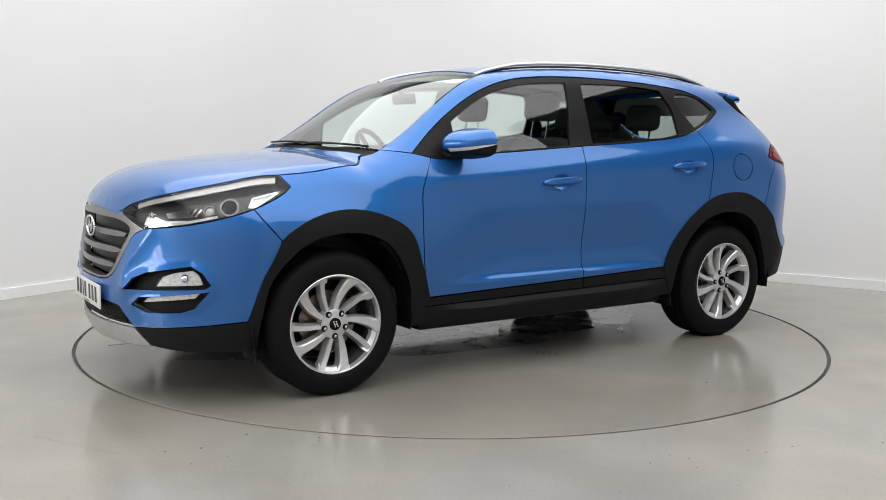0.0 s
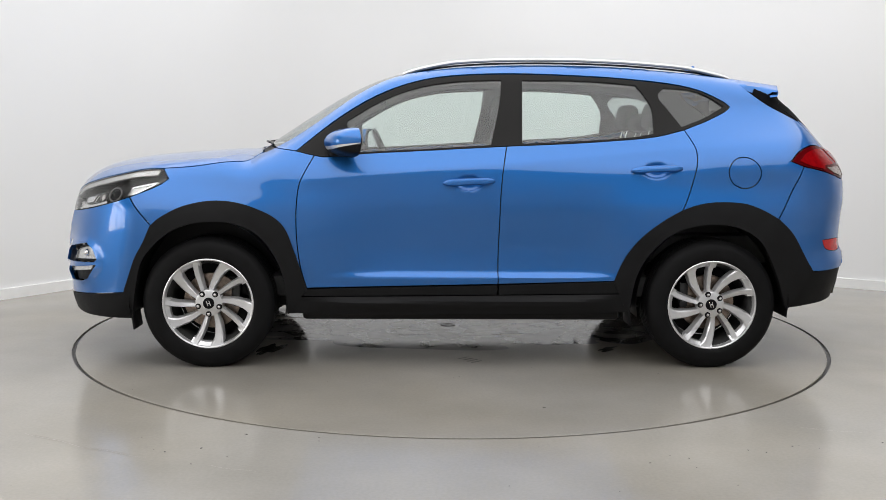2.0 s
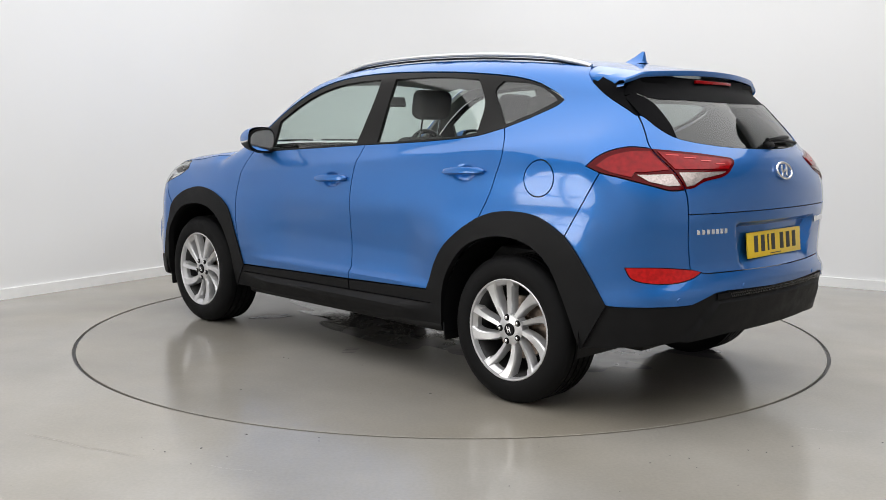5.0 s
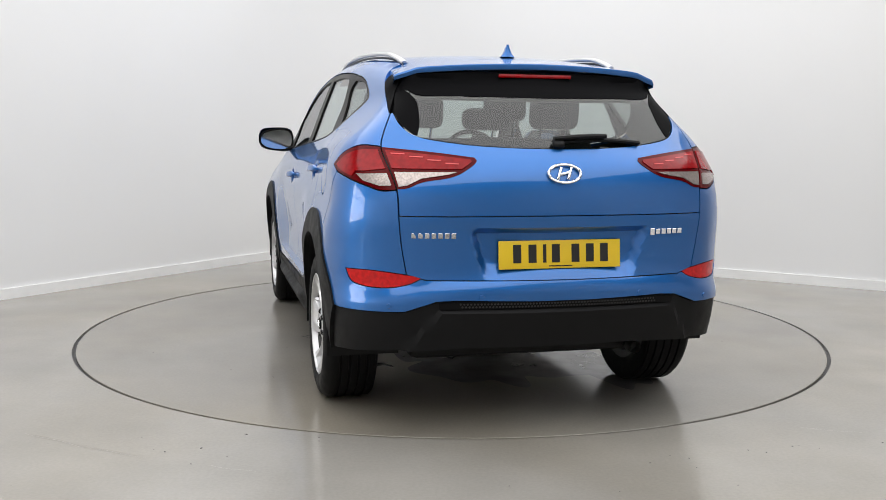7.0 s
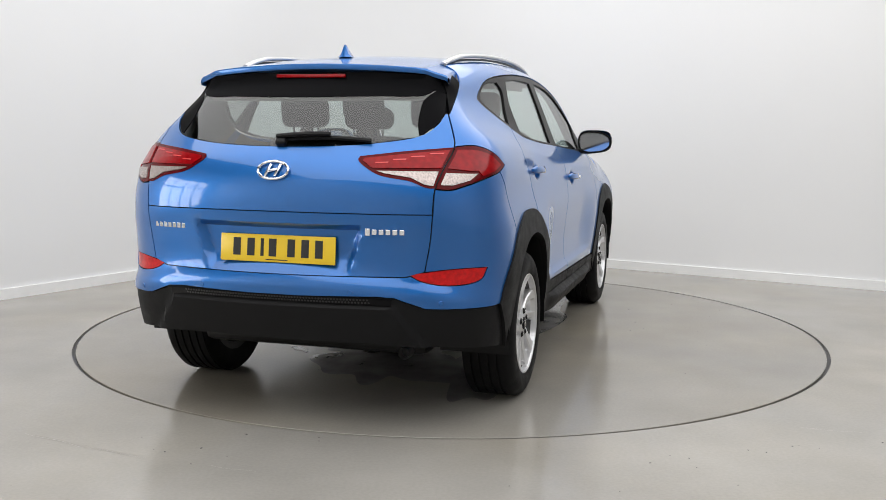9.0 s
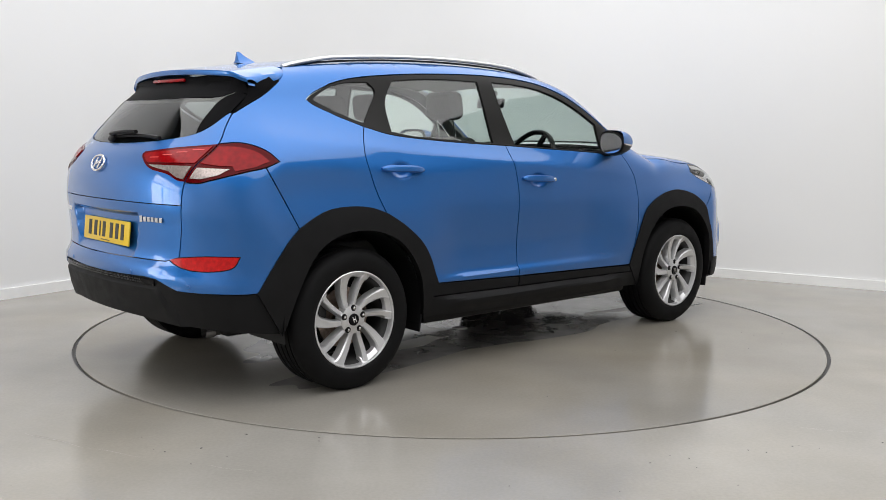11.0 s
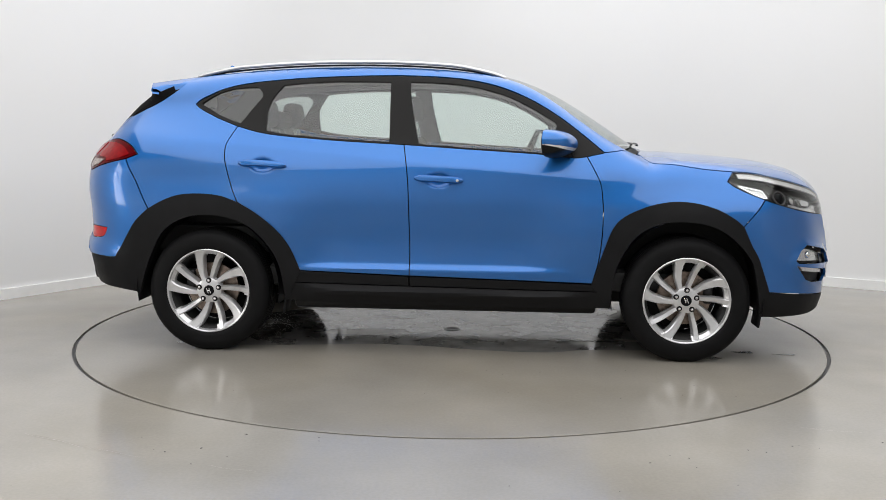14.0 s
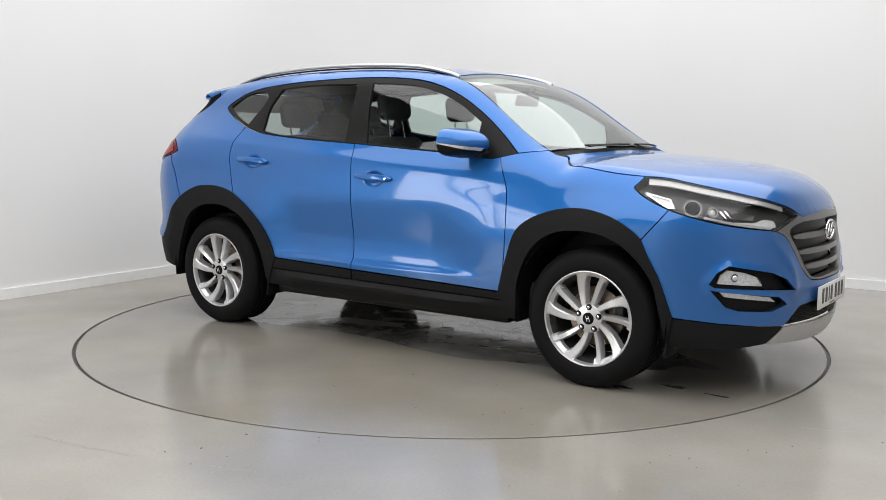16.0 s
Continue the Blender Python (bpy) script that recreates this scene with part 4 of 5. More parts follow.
    for row in range(2):
        for i in range(64):
            u = UR + (i - 31.5 + 0.5 * row) * 0.0125
            P = belt([u], [0.561 + 0.0115 * row])[0]
            N = Vector(normal(np.array([P]))[0])
            bmesh.ops.create_circle(cells, cap_ends=True, segments=6, radius=0.0048, matrix=Matrix.Translation(Vector(P) + N * 0.0035) @ N.to_track_quat("Z", "Y").to_matrix().to_4x4())
    tagged(part("honeycomb_cells", cells, INK, car, "", 0), kind="stuff")
    # exhaust
    pts = [(-1.88, -0.47, 0.297), (-1.84, -0.47, 0.3), (-1.8, -0.46, 0.304), (-1.72, -0.43, 0.31)]
    ex = tube("exhaust_pipe", pts, 0.027, ALLOY_DARK, car, "dull steel exhaust pipe", n=18)
    vs, fs = lathe([(0.0285, 0.0), (0.0285, 0.05), (0.024, 0.05), (0.024, 0.0)], 20)
    mesh_part("tip", [(-1.92 + y, -0.47 + x, 0.295 + z) for x, y, z in vs], fs, GRILLE, ex)
    # under the car
    bm = bmesh.new()
    box(bm, pose(0.05, 0, 0.31), 3.8, 1.1, 0.08, 0.03)
    box(bm, pose(0, 0, 0.28), 1.7, 1.66, 0.06, 0.02)
    part("underbody", bm, SATINB, car, "dark underbody")
    for x in (1.335, -1.335):
        for side in (1, -1):
            vs, fs = [], []
            n = 20
            for i in range(n + 1):
                a = math.pi * (-0.06 + 1.12 * i / n)
                c, s = x + 0.41 * math.cos(a), 0.36 + 0.43 * math.sin(a)
                vs += [(c, 0.895 * side, s), (c, 0.58 * side, s), (x, 0.58 * side, 0.36)]
            for i in range(n):
                a, b = i * 3, i * 3 + 3
                fs += [(a, a + 1, b + 1, b), (a + 1, a + 2, b + 1)]
            mesh_part("wheel_arch_liner", vs, fs, SATINB, car)
    for x, z in ((-0.9, 0.27), (1.735, 0.245)):
        for side in (1, -1):
            bm = bmesh.new()
            box(bm, pose(x, 0.79 * side, z, 0, 8, 0), 0.012, 0.15, 0.09, 0.004)
            part("mud_flap", bm, PLASTIC, car)


def plates(car, gate):
    """Number plates, with plain bars for the characters; plain blocks for the badges."""
    for back in (False, True):
        m = pose(-2.178, 0, 0.762, 90, 0, -90) @ pose(0, 0, 0, -6, 0, 0) if back else pose(2.262, 0, 0.46, 90, 0, 90)
        bm = bmesh.new()
        box(bm, m, 0.525, 0.115, 0.008, 0.003)
        p = part("number_plate", bm, YELLOW_PLATE if back else WHITE_PLATE, car, "yellow rear number plate with plain bars" if back else "white front number plate with plain bars")
        for i, cx in enumerate((-0.185, -0.12, -0.068, -0.02, 0.065, 0.128, 0.19)):
            bm = bmesh.new()
            box(bm, m @ pose(cx, 0.004, 0.0045), 0.014 if i == 2 else 0.034, 0.074, 0.002, 0.0)
            part("bar", bm, INK, p)
        bm = bmesh.new()
        box(bm, m @ pose(0.0, -0.047, 0.0045), 0.1, 0.004, 0.002)
        part("bar", bm, INK, p)
    P = behind([0.0], [1.09])[0]
    N = normal(np.array([P]))[0]
    emblem(gate, (P[0] - 0.008, 0, 1.09), pose(0, 0, 0, 90 - math.degrees(math.asin(N[2])), 0, -90), 0.068, 0.038)
    for y0, n, step, z in ((0.612, 7, 0.0255, 0.842), (-0.39, 6, 0.0275, 0.847)):
        for i in range(n):
            y = y0 - step * i
            P = behind([y], [z])[0]
            bm = bmesh.new()
            box(bm, pose(P[0] - 0.003, y - step / 2, z, 0, 0, -8 * y / 0.5), 0.005, step * 0.74, 0.022 if not (i == 0 and y0 < 0) else 0.029, 0.0015, 1)
            part("badge_bar", bm, CHROME, gate)


def cushion(bm, m, sx, sy, sz, r=0.04):
    return box(bm, m, sx, sy, sz, r, 4)


def seat(parent, y, front):
    """Front seat or one place of the rear bench, with its headrest on two posts."""
    bx = -0.22 if front else -1.02
    w = 0.5 if front else 0.44
    bm = bmesh.new()
    cushion(bm, pose(bx + 0.33, y, 0.66, 0, -8, 0), 0.5, w, 0.16, 0.06)
    s = part("seat", bm, CLOTH, parent, "dark cloth car seat with headrest")
    bm = bmesh.new()
    cushion(bm, pose(bx - 0.02, y, 0.95, 0, -14, 0), 0.13, w, 0.55, 0.055)
    for sg in (1, -1):
        cushion(bm, pose(bx + 0.04, y + sg * w * 0.42, 0.9, 0, -14, 0), 0.12, 0.08, 0.42, 0.035)
    part("backrest", bm, CLOTH, s)
    hx, hz = (bx - 0.07, 1.40) if front else (bx - 0.1, 1.35)
    if y == 0:
        hz = 1.315
    bm = bmesh.new()
    cushion(bm, pose(hx, y, hz, 0, -8, 0), 0.1, 0.26, 0.165 if y else 0.11, 0.045)
    part("headrest", bm, CLOTH, s)
    for sg in (1, -1):
        tube("headrest_post", [(hx - 0.0, y + 0.07 * sg, hz - 0.06), (hx + 0.03, y + 0.07 * sg, 1.18)], 0.006, CHROME, s, n=8)


def cabin(car):
    for y in (0.36, -0.36):
        seat(car, y, True)
    for y in (0.36, 0.0, -0.36):
        seat(car, y, False)
    bm = bmesh.new()
    box(bm, pose(0.1, 0, 0.42), 2.4, 1.5, 0.12, 0.03)
    box(bm, pose(-1.5, 0, 0.62), 1.1, 1.3, 0.16, 0.03)
    box(bm, pose(0.25, 0, 0.62), 0.9, 0.2, 0.35, 0.05)
    part("cabin_floor", bm, TRIM, car)
    # dashboard: a swept hump under the windscreen
    prof = [(0.62, 0.7), (0.6, 0.9), (0.66, 1.02), (0.74, 1.075), (0.86, 1.095), (1.02, 1.085), (1.1, 1.06), (1.1, 0.7)]
    vs, fs = [], []
    ny = 13
    for i in range(ny):
        y = -0.7 + 1.4 * i / (ny - 1)
        bump = 0.045 * math.exp(-(((y + 0.37) / 0.16) ** 2))
        for x, z in prof:
            vs.append((x - 0.1 * (y / 0.7) ** 2 * (x - 0.6) / 0.5, y, z + (bump if 0.6 < x < 0.8 and z > 1 else 0)))
    k = len(prof)
    for i in range(ny - 1):
        for j in range(k - 1):
            a, b = i * k + j, (i + 1) * k + j
            fs.append((a, b, b + 1, a + 1))
    mesh_part("dashboard", vs, fs, TRIM, car, "dark grey dashboard")
    m = pose(0.44, -0.37, 1.085, 0, -66, 0)
    pts = [m @ Vector((0.185 * math.cos(t), 0.185 * math.sin(t), 0)) for t in np.linspace(0, 2 * math.pi, 37)[:-1]]
    w = tube("steering_wheel", pts, 0.016, SATINB, car, "black steering wheel on the right-hand side", closed=True)
    bm = bmesh.new()
    box(bm, m @ pose(0, 0, -0.01), 0.14, 0.16, 0.05, 0.02)
    for a in (0, 180, 250):
        box(bm, m @ pose(0, 0, -0.005, 0, 0, a) @ pose(0.0, 0.11, 0), 0.035, 0.15, 0.02, 0.006)
    part("steering_hub", bm, SATINB, w)
    bm = bmesh.new()
    box(bm, pose(0.45, 0, 1.44, 0, 12, 0), 0.03, 0.24, 0.065, 0.013, 3)
    box(bm, pose(0.475, 0, 1.49, 0, 35, 0), 0.03, 0.03, 0.07, 0.006)
    part("interior_mirror", bm, SATINB, car, "interior mirror")
    for sg in (1, -1):
        bm = bmesh.new()
        box(bm, pose(-1.55, 0.0, 1.1), 0.3, 0.02, 0.02) if sg < 0 else box(bm, pose(-1.7, 0, 1.0), 0.02, 1.2, 0.2, 0.008)
        part("load_cover" if sg > 0 else "cover_bar", bm, TRIM, car)


# ---- the car ----
def cups(P):
    """Finger cups behind the door handles."""
    out = 0 * P[:, 0]
    for x, z in ((-0.03, 0.985), (-1.02, 1.058)):
        d = ((P[:, 0] - x) / 0.075) ** 2 + ((P[:, 2] - z) / 0.042) ** 2
        out = out - 0.016 * smooth(1.0, 0.15, d)
    return out


def suv():
    car = new("car", None)
    tagged(car, "blue five-door family SUV with black wheel-arch cladding, parked on a turntable", "car")
    # doors: painted skin with the window frame, pane and handle as parts
    fd = panel("front_door", [DOOR_FRONT + BELT_F + DOOR_MID], belt, PAINT, car, both=True, off=cups, h=0.012, line=CREASE, smooth_angle=40)
    rd = panel("rear_door", [list(reversed(DOOR_MID)) + BELT_R + DOOR_REAR + list(reversed(ARCH_R1))], belt, PAINT, car, both=True, off=cups, h=0.012, line=CREASE, smooth_angle=40)
    # front wings and body sides
    hood_belt = xy_to_belt(HOOD_EDGE)
    cowl = xy_to_belt([(1.04, 0.69), (1.0, 0.69)])
    panel("front_wing", [hood_belt[:] + cowl + [(0.876, 1.145)] + [(0.779, 1.123)] + list(reversed(DOOR_FRONT)) + ARCH_F1 + list(reversed(FEND_SEAM)) + list(reversed(LAMP_LOW[:13])) + [(1.552, 1.0)]], belt, PAINT, car, both=True)
    screen_belt, roof_belt = xy_to_belt(SCREEN_EDGE), xy_to_belt(ROOF_EDGE)
    gate_belt = yz_to_belt(GATE_SEAM)
    lamp_a_top = curve([gate_belt[12], (-1.887, 1.195), (-1.815, 1.178), (-1.765, 1.152), (-1.722, 1.112)])
    lamp_a_low = curve([(-1.722, 1.112), (-1.78, 1.086), (-1.855, 1.068), (-1.977, 1.034), (-2.04, 1.017), gate_belt[24]])
    body_loop = [(0.876, 1.145)] + screen_belt + roof_belt + SPOIL_SEAM + gate_belt[:12] + lamp_a_top + [(-1.78, 1.086)] + [(-1.643, 0.805)] + list(reversed(ARCH_R2)) + list(reversed(DOOR_REAR)) + list(reversed(DLO_LOW)) + list(reversed(DLO_TOP))
    fuel = [(-1.488 + 0.084 * math.cos(a), 1.05 + 0.082 * math.sin(a)) for a in np.linspace(0, 2 * math.pi, 33)[:-1]]
    V, F = sheet([body_loop, fuel], belt, h=0.02, line=[q for q in CREASE if q[0] > -1.38])
    mesh_part("body_side", V, F, PAINT, car, "", 35)
    V, F = sheet([body_loop], belt, h=0.02, line=CREASE)
    mesh_part("body_side", *mirror(V, F), PAINT, car, "", 35)
    panel("pillar_trim", [body_loop], belt, PILLAR, car, both=True, off=-0.035, depth=-0.028, h=0.05)
    for who, loop in ((fd, DOOR_FRONT + BELT_F + DOOR_MID), (rd, list(reversed(DOOR_MID)) + BELT_R + DOOR_REAR + list(reversed(ARCH_R1)))):
        panel("door_card", [loop], belt, TRIM, who, both=True, off=-0.07, depth=0.0, h=0.06)
    panel("fuel_flap", [fuel], belt, PAINT, car, both=False, off=0.0, gap=0.003)
    # roof, bonnet, windscreen
    roof_half = [(0.27, 0.0), (0.285, 0.3), (0.3, 0.555)] + ROOF_EDGE + [(-1.54, 0.45), (-1.57, 0.3), (-1.575, 0.0)]
    panel("roof", [flipx(roof_half)], above, PAINT, car, h=0.045)
    hood_half = list(reversed(HOOD_NOSE)) + list(reversed(HOOD_LAMP)) + HOOD_EDGE + curve([(1.07, 0.65), (1.12, 0.35), (1.14, 0.0)])
    panel("headlining", [flipx(roof_half)], above, LINER, car, off=-0.04, depth=0.0, h=0.07)
    panel("header_trim", [flipx([(0.42, 0.0), (0.42, 0.47), (0.2, 0.53), (0.2, 0.0)])], above, LINER, car, off=-0.03, depth=0.0, h=0.06)
    panel("bonnet", [flipx(hood_half)], above, PAINT, car, h=0.03, gap=0.003)
    cowl_half = curve([(1.14, 0.0), (1.12, 0.35), (1.07, 0.65)]) + [(1.04, 0.69)] + curve([(1.0, 0.69), (1.07, 0.4), (1.1, 0.0)])
    panel("windscreen_cowl", [flipx(cowl_half)], above, PLASTIC, car, off=-0.012)
    screen_half = curve([(1.1, 0.0), (1.07, 0.4), (1.0, 0.69)]) + SCREEN_EDGE + curve([(0.3, 0.555), (0.285, 0.3), (0.27, 0.0)])
    panel("windscreen", [flipx(screen_half)], above, SCREEN, car, "clear windscreen with a faint green tint", off=-0.004, depth=0.004, gap=0.003, h=0.05)
    # front bumper
    fog_up = [(2.295, 0.524), (2.243, 0.576), (2.16, 0.61), (1.958, 0.649), (1.912, 0.62), (1.882, 0.569), (1.9, 0.555)]
    fog_low = [(2.249, 0.459), (2.168, 0.432), (2.006, 0.445), (1.946, 0.466), (1.885, 0.54), (1.925, 0.53), (2.2, 0.495)]
    nose = LAMP_LOW[12:] + GRILLE_SIDE + [(UF, 0.445)] + [(2.463, 0.445), (2.355, 0.437), (2.25, 0.35), (1.809, 0.396), (1.738, 0.402)] + list(reversed(ARCH_F2)) + list(reversed(FEND_SEAM))
    left = [q for q in nose]
    i = left.index((UF, 0.445))
    order = left[i:] + left[:i]
    holes = [fog_up, fog_low, [(2 * UF - a, b) for a, b in fog_up], [(2 * UF - a, b) for a, b in fog_low]]
    ridge = np.array(curve([(2.14, 0.81), (2.2, 0.73), (2.27, 0.655), (2.3, 0.6), (2.315, 0.53)]))

    def sculpt(P):
        """A ridge from the headlight down to the fog light, and raised lips round the fog-light bezels."""
        q = np.array(to_belt(P))
        d = np.array([np.hypot(*(ridge - v).T).min() for v in q])
        e = np.minimum(near(fog_up, q), near(fog_low, q))
        return 0.016 * np.exp(-d / 0.035) + 0.012 * np.exp(-((e / 0.024) ** 2)) * smooth(0.42, 0.48, q[:, 1])

    panel("front_bumper", [whole(order, UF)] + holes, belt, PAINT, car, off=sculpt, h=0.016, smooth_angle=40)
    # rear bumper
    refl = curve([(-1.883, 0.693), (-2.023, 0.694), (-2.187, 0.676)]) + curve([(-2.187, 0.676), (-2.146, 0.65), (-2.064, 0.63), (-1.947, 0.634), (-1.907, 0.65), (-1.883, 0.693)])
    tail_low = [(-1.815, 0.529), (-1.857, 0.526), (-2.083, 0.533), (-2.133, 0.536), (-2.241, 0.58), (-2.306, 0.585), (UR, 0.575)]
    gate_low = yz_to_belt([(0.55, 0.664), (0.3, 0.664), (0.02, 0.664)])
    tail = [(UR, 0.664)] + list(reversed(gate_low[:-1])) + list(reversed(gate_belt[25:])) + list(reversed(lamp_a_low))[:-6] + [(-1.78, 1.086), (-1.643, 0.805)] + ARCH_R3 + tail_low
    panel("rear_bumper", [whole(tail, UR), refl, [(2 * UR - a, b) for a, b in refl]], belt, PAINT, car)
    panel("reflector", [refl], belt, REFLECTOR, car, "red bumper reflector", both=True, off=-0.002, gap=0.001)
    def apron(P):
        """A raised middle with slanting ends."""
        y, z = np.abs(P[:, 1]), P[:, 2]
        return -0.008 + 0.016 * smooth(0.0, 0.025, 0.5 + 0.75 * (0.56 - z) - y) * smooth(0.0, 0.012, 0.55 - z)

    low = list(reversed(tail_low)) + list(reversed(ARCH_R3[-1:])) + [(-1.725, 0.324), (-1.83, 0.34), (-2.078, 0.365), (-2.338, 0.385), (UR, 0.385)]
    panel("rear_bumper_cladding", [whole(low, UR)], belt, PLASTIC, car, "black plastic lower bumper", off=apron, h=0.02, smooth_angle=25)
    # tailgate, its glass and spoiler
    glass_half = curve([(0.0, 1.187), (0.199, 1.191), (0.415, 1.207), (0.57, 1.24), (0.615, 1.285), (0.628, 1.33)]) + curve([(0.628, 1.33), (0.6, 1.42), (0.55, 1.49)]) + [(0.3, 1.505), (0.0, 1.508)]
    gate = glass_half[:31] + GATE_SEAM + [(0.55, 0.664), (0.0, 0.664)]
    k = [i for i, q in enumerate(GATE_SEAM) if abs(q[1] - 0.918) < 1e-6][0]
    upper = glass_half[:31] + GATE_SEAM[:k + 1] + [(0.3, 0.92), (0.0, 0.921)]
    lower = [(0.0, 0.921), (0.3, 0.92)] + GATE_SEAM[k:] + [(0.55, 0.664), (0.0, 0.664)]

    def recess(P):
        """The hollow for the number plate."""
        y, z = np.abs(P[:, 1]), P[:, 2]
        edge = 0.385 - 0.3 * (0.86 - z)
        return -0.042 * smooth(0.0, 0.03, edge - y) * smooth(0.0, 0.018, 0.868 - z) * smooth(0.655, 0.74, z)

    gate_ob = panel("tailgate", [flip0(upper)], behind, PAINT, car)[0]
    panel("tailgate_lower_panel", [flip0(lower)], behind, PAINT, gate_ob, off=recess, h=0.016, gap=0.0015)
    smile = curve([(0.6, 1.42), (0.56, 1.43), (0.526, 1.411), (0.343, 1.405), (0.0, 1.4)])
    clear = glass_half[:26] + [q for q in glass_half[26:] if q[1] < 1.42] + smile
    dark = list(reversed(smile)) + [q for q in glass_half[31:] if q[1] > 1.42]
    panel("rear_window", [flip0(clear)], behind, PRIVACY, gate_ob, "tinted tailgate window", off=-0.004, depth=0.004, gap=0.003)
    panel("rear_window_band", [flip0(dark)], behind, BAND, gate_ob, "black band under the spoiler", off=-0.004, depth=0.01, gap=0.0)
    fin = SPOIL_SEAM[10:] + [(-1.87, 1.42), (-1.867, 1.47), (-1.883, 1.5), (-1.75, 1.51)]
    panel("spoiler_finisher", [fin], belt, BAND, car, both=True, gap=0.001, off=0.001, h=0.02)
    frit = [(0.627, 1.332), (0.602, 1.415), (0.57, 1.432)] + curve([(0.545, 1.408), (0.53, 1.38), (0.53, 1.34), (0.535, 1.29), (0.545, 1.26), (0.555, 1.236)]) + [(0.571, 1.2415), (0.614, 1.284)]
    panel("window_border", [frit], behind, BAND, gate_ob, both=True, off=-0.002, depth=0.004, gap=0.001, h=0.02)
    # inner trim of the tailgate, and dark strips added to block its see-through shut lines
    panel("tailgate_trim", [flip0(upper)], behind, PILLAR, gate_ob, off=-0.045, depth=-0.035, h=0.05)
    panel("tailgate_header_trim", [flip0(dark)], behind, LINER, gate_ob, off=-0.035, depth=0.0, h=0.05)
    seam = curve([(0.555, 1.48), (0.607, 1.41), (0.633, 1.335)])
    strip_on("seam_backing", seam, 0.09, behind, BAND, gate_ob, -0.014, depth=0.0)
    strip_on("seam_backing", GATE_SEAM, 0.05, behind, SATINB, car, -0.016, depth=0.0)
    spoiler(gate_ob)
    # cladding
    arch_f = ARCH_F1 + ARCH_F2 + list(reversed(ARCH_FIN))
    arch_r = ARCH_R1 + ARCH_R2 + ARCH_R3 + list(reversed(ARCH_RIN))
    panel("front_arch_cladding", [arch_f], belt, PLASTIC, car, both=True, off=0.009, depth=0.04, gap=-0.005)
    panel("rear_arch_cladding", [arch_r], belt, PLASTIC, car, both=True, off=0.009, depth=0.04, gap=-0.005)
    sill = [(0.87, 0.385), (0.4, 0.388), (-0.18, 0.395), (-0.86, 0.405), (-0.885, 0.3), (0.919, 0.29)]
    def step(P):
        """A ledge that stands out along the sill and fades towards the wheels."""
        x, z = P[:, 0], P[:, 2]
        ledge = smooth(0.392, 0.368, z + 0.012 * x) * smooth(0.84, 0.5, x) * smooth(-0.84, -0.62, x)
        return 0.004 + 0.034 * ledge * (1 - 0.5 * smooth(0.36, 0.3, z))

    panel("sill_cladding", [sill], belt, PLASTIC, car, both=True, off=step, depth=0.05, h=0.013, smooth_angle=25)
    panel("door_cladding", [[(0.82, 0.426), (0.4, 0.437), (-0.187, 0.45), (-0.187, 0.396), (0.4, 0.389), (0.845, 0.386)]], belt, PLASTIC, fd, both=True, off=0.004, depth=0.03)
    panel("door_cladding", [[(-0.191, 0.45), (-0.808, 0.472), (-0.85, 0.406), (-0.191, 0.396)]], belt, PLASTIC, rd, both=True, off=0.004, depth=0.03)
    lowblack = [(2.25, 0.35), (1.809, 0.396), (1.738, 0.402), (1.728, 0.258), (2.014, 0.262), (2.161, 0.272)]
    panel("front_bumper_corner", [lowblack], belt, PLASTIC, car, both=True)
    panel("lower_grille", [whole([(UF, 0.445), (2.463, 0.445), (2.355, 0.437), (2.25, 0.35), (2.5, 0.345), (UF, 0.345)], UF)], belt, PLASTIC, car, off=-0.02)
    panel("skid_plate", [whole([(UF, 0.345), (2.5, 0.345), (2.25, 0.348), (2.161, 0.272), (2.46, 0.245), (UF, 0.235)], UF)], belt, SKID, car, "silver skid plate under the bumper")
    # window band
    paneF = curve([(0.603, 1.142), (0.61, 1.303)]) + curve([(0.61, 1.303), (0.465, 1.391), (0.315, 1.459), (0.165, 1.5), (0.013, 1.52), (-0.206, 1.53)]) + curve([(-0.206, 1.53), (-0.194, 1.411), (-0.147, 1.187)]) + curve([(-0.147, 1.187), (0.186, 1.165), (0.603, 1.142)])
    paneR = curve([(-0.317, 1.196), (-0.324, 1.528)]) + curve([(-0.324, 1.528), (-0.593, 1.53), (-0.774, 1.522), (-0.934, 1.508)]) + curve([(-0.934, 1.508), (-0.976, 1.454), (-1.013, 1.388), (-1.016, 1.254)]) + curve([(-1.016, 1.254), (-0.885, 1.232), (-0.588, 1.21), (-0.317, 1.196)])
    paneQ = curve([(-1.092, 1.495), (-1.231, 1.485), (-1.369, 1.443), (-1.455, 1.402)]) + curve([(-1.455, 1.402), (-1.356, 1.362), (-1.218, 1.308), (-1.174, 1.294)]) + curve([(-1.174, 1.294), (-1.116, 1.371), (-1.059, 1.455), (-1.092, 1.495)])
    band = DLO_TOP + DLO_LOW + list(reversed(BELT_R)) + list(reversed(BELT_F))
    panel("window_surround", [band, paneF, paneR, paneQ], belt, FRAME, car, both=True, off=-0.003, depth=0.02, h=0.03)
    for p, who in ((paneF, fd), (paneR, rd), (paneQ, car)):
        panel("window_pane", [p], belt, PRIVACY if p is paneQ else GLASS, who, both=True, off=-0.01, depth=0.003, gap=-0.004, h=0.05)
    lamps(car, lamp_a_top, lamp_a_low, gate_belt, gate_ob)
    grille(car)
    fogs(car, fog_up, fog_low)
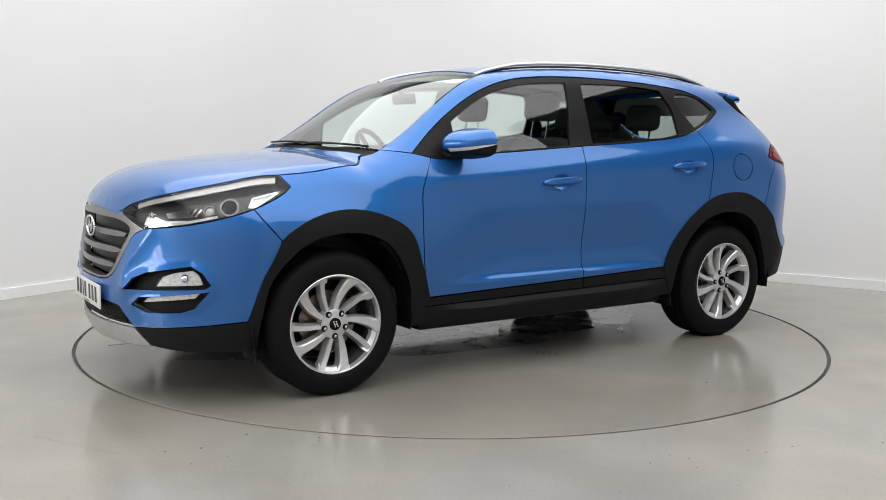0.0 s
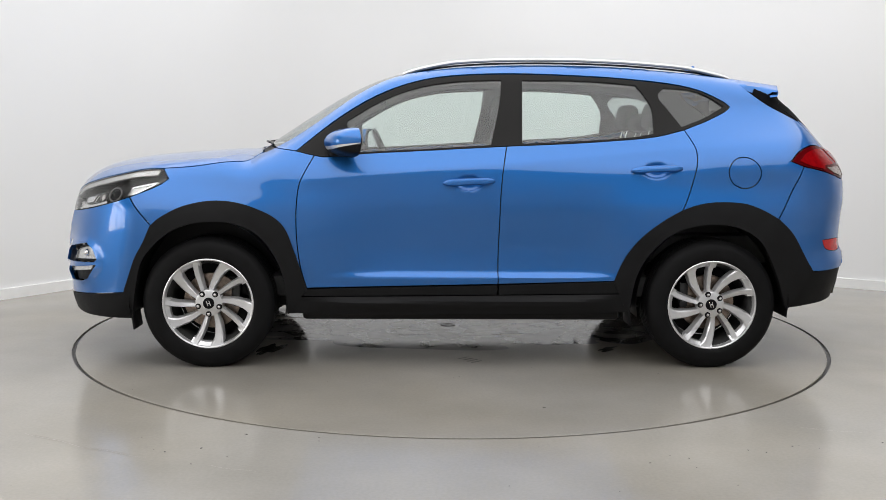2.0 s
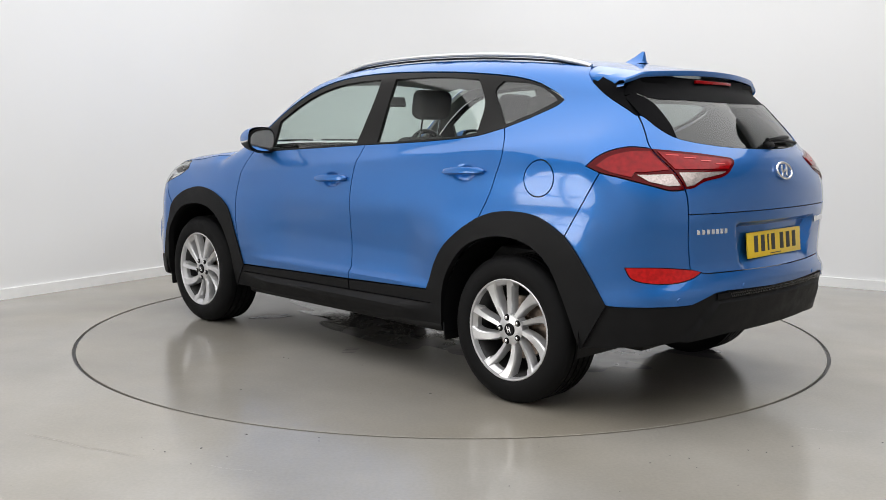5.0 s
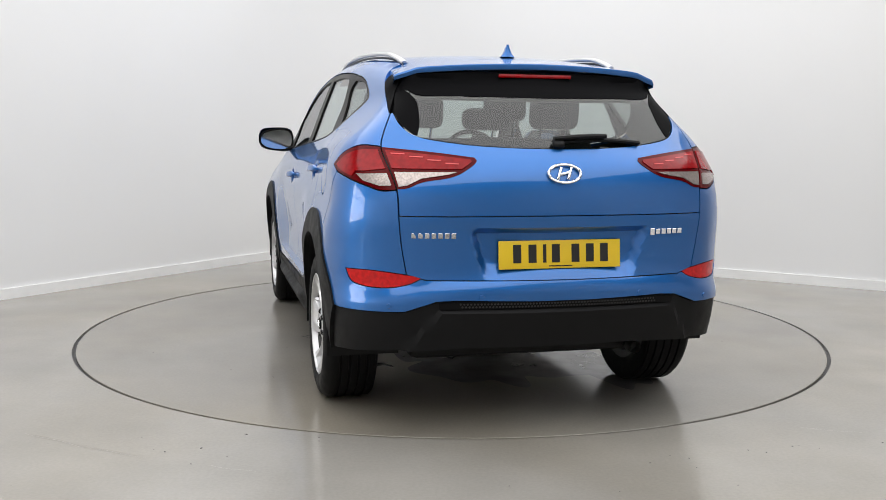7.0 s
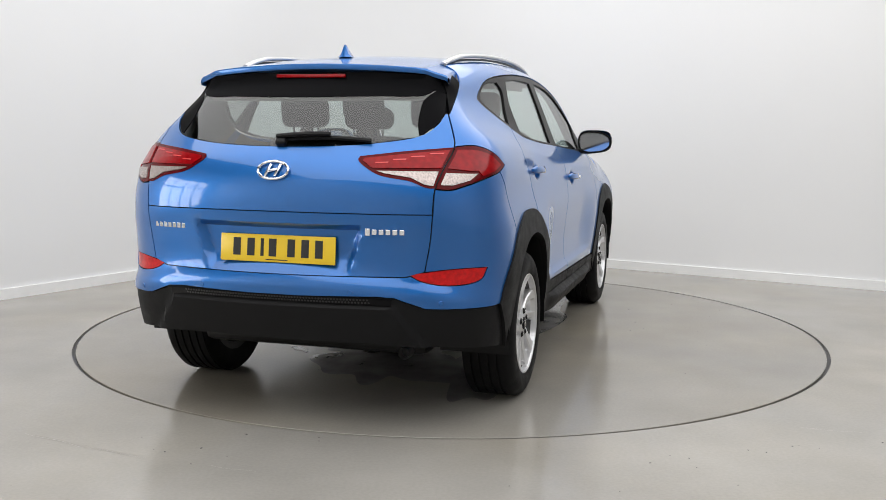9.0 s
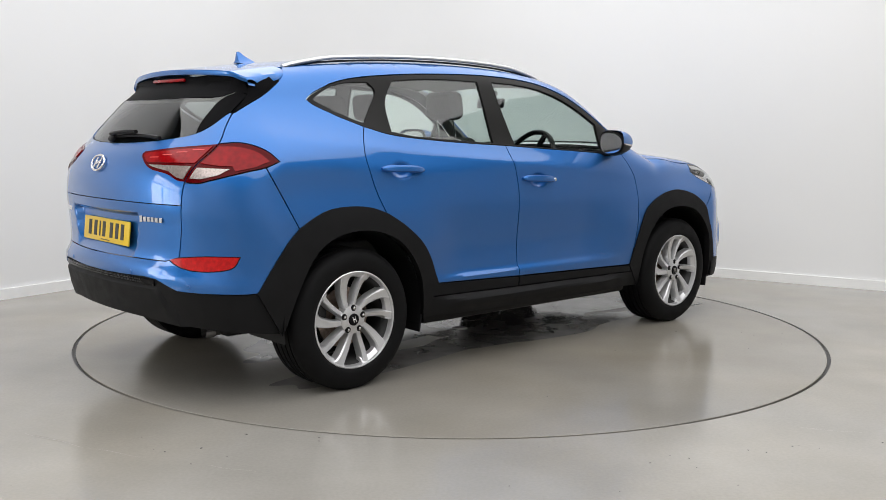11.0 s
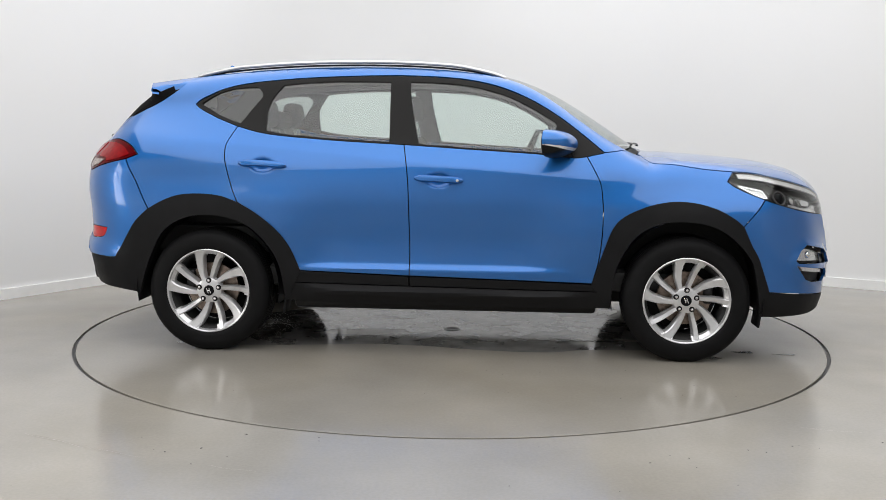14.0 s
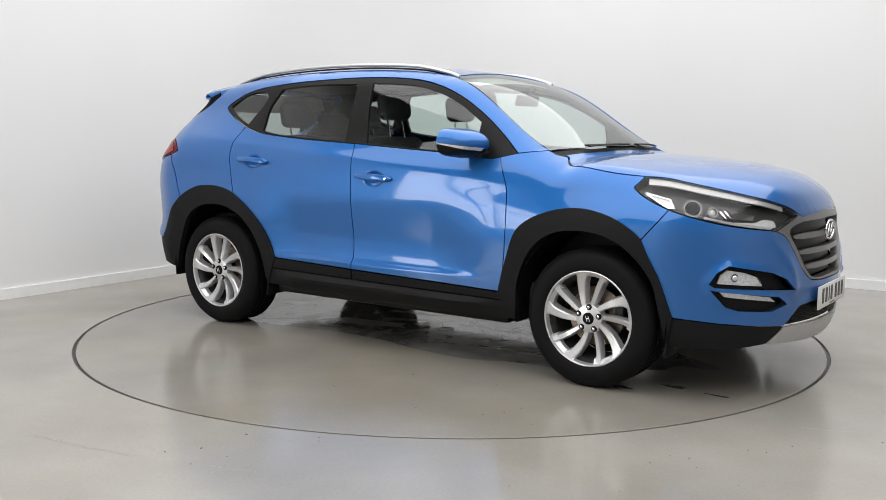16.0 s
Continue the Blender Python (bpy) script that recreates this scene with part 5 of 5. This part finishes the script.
    for side, f, r in ((1, fd[0], rd[0]), (-1, fd[1], rd[1])):
        handle(f, side, -0.03, 0.985)
        handle(r, side, -1.02, 1.055)
        if side < 0:
            P = belt([0.075], [0.987])[0]
            vs, fs = lathe([(0.0, 0.0405), (0.008, 0.04), (0.0095, 0.036), (0.0095, 0.02)], 16)
            mesh_part("key_lock", [(P[0] + x, -P[1] - y + 0.004, P[2] + z) for x, y, z in vs], fs, CHROME, f, "round silver key lock")
        door_mirror(car, side)
        rail(car, side)
        for x in (1.335, -1.335):
            wheel(car, x, side)
    fittings(car, gate_ob)
    plates(car, gate_ob)
    cabin(car)
    return car


CAR = suv()


def turntable():
    """The round floor plate that carries the car."""
    cx, cy, R, N = RING
    r = R - 0.02
    vs = [(0, 0, 0)]
    fs = []
    rings = (0.0455, 0.5, 1.0, 1.5, 2.0, r - 0.002)
    for q in rings:
        vs += [(cx + q * math.cos(2 * math.pi * i / N), cy + q * math.sin(2 * math.pi * i / N), 0) for i in range(N)]
    vs += [(cx + r * math.cos(2 * math.pi * i / N), cy + r * math.sin(2 * math.pi * i / N), z) for z in (-0.002, -0.06) for i in range(N)]
    for k in range(len(rings) + 1):
        for i in range(N):
            a, b = 1 + k * N, 1 + (k + 1) * N
            j = (i + 1) % N
            fs.append((a + i, b + i, b + j, a + j))
    fs += [(0, 1 + i, 1 + (i + 1) % N) for i in range(N)]
    ob = mesh_part("turntable", vs, fs, DISC, None, "", 30)
    # centre cap, slots, wet patches and specks that turn with it
    vs, fs = lathe([(0.0, 0.002), (0.03, 0.002), (0.034, 0.004), (0.05, 0.004), (0.054, 0.0)], 28)
    mesh_part("centre_cap", [(x, z, y) for x, y, z in vs], [tuple(reversed(f)) for f in fs], GRILLE, ob, "small round metal cap", 40)
    for i in range(4):
        bm = bmesh.new()
        box(bm, pose(-0.055 - 0.022 * i, 0.925 + 0.03 * i, 0.0004, 0, 0, 130), 0.011, 0.075, 0.0012)
        part("slot", bm, GRIT, ob)
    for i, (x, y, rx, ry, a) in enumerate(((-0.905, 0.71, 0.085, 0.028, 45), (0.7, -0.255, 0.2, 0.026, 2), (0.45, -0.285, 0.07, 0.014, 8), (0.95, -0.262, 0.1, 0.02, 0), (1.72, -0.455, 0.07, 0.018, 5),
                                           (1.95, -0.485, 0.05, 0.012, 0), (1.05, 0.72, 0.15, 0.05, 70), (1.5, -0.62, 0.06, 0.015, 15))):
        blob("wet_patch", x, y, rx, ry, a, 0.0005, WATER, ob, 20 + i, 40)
    # films under the car: wet smears, with its shade put into their colour
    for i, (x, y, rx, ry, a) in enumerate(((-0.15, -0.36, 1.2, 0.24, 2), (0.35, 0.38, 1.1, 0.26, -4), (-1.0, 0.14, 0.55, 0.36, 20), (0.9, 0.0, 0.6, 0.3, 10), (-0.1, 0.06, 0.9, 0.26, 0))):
        blob("damp_shade_film", x, y, rx, ry, a, 0.0002 + 0.0001 * i, DAMP_SHADE, ob, 60 + i, 120, 0.00015)
    rnd = random.Random(9)
    spots = [(-0.375, 1.898, 0.007), (-1.06, 1.28, 0.005)] + [(rnd.uniform(-1.6, 1.6), rnd.uniform(-1.6, 1.6), rnd.uniform(0.0015, 0.004)) for _ in range(40)]
    for i, (x, y, q) in enumerate(spots):
        blob("speck", x, y, q, q * rnd.uniform(0.3, 0.9), rnd.uniform(0, 180), 0.0004, GRIT, ob, 100 + i, 10)
    return tagged(ob, "round grey resin turntable plate flush with the floor", "turntable")


TABLE = turntable()


def motions():
    for thing, m in ((CAR, pose(-0.006, 0.13, 0)), (TABLE, Matrix())):
        c = Vector((RING[0], RING[1], 0))
        rows = []
        for t in range(33):
            turn = 213.48 - 15.517 * t / 2
            if thing is CAR:
                rows.append((t / 2, pose(0, 0, 0, 0, 0, turn) @ m))
            else:
                rows.append((t / 2, Matrix.Translation(c) @ pose(0, 0, 0, 0, 0, turn) @ Matrix.Translation(-c)))
        walk(thing, rows)


motions()
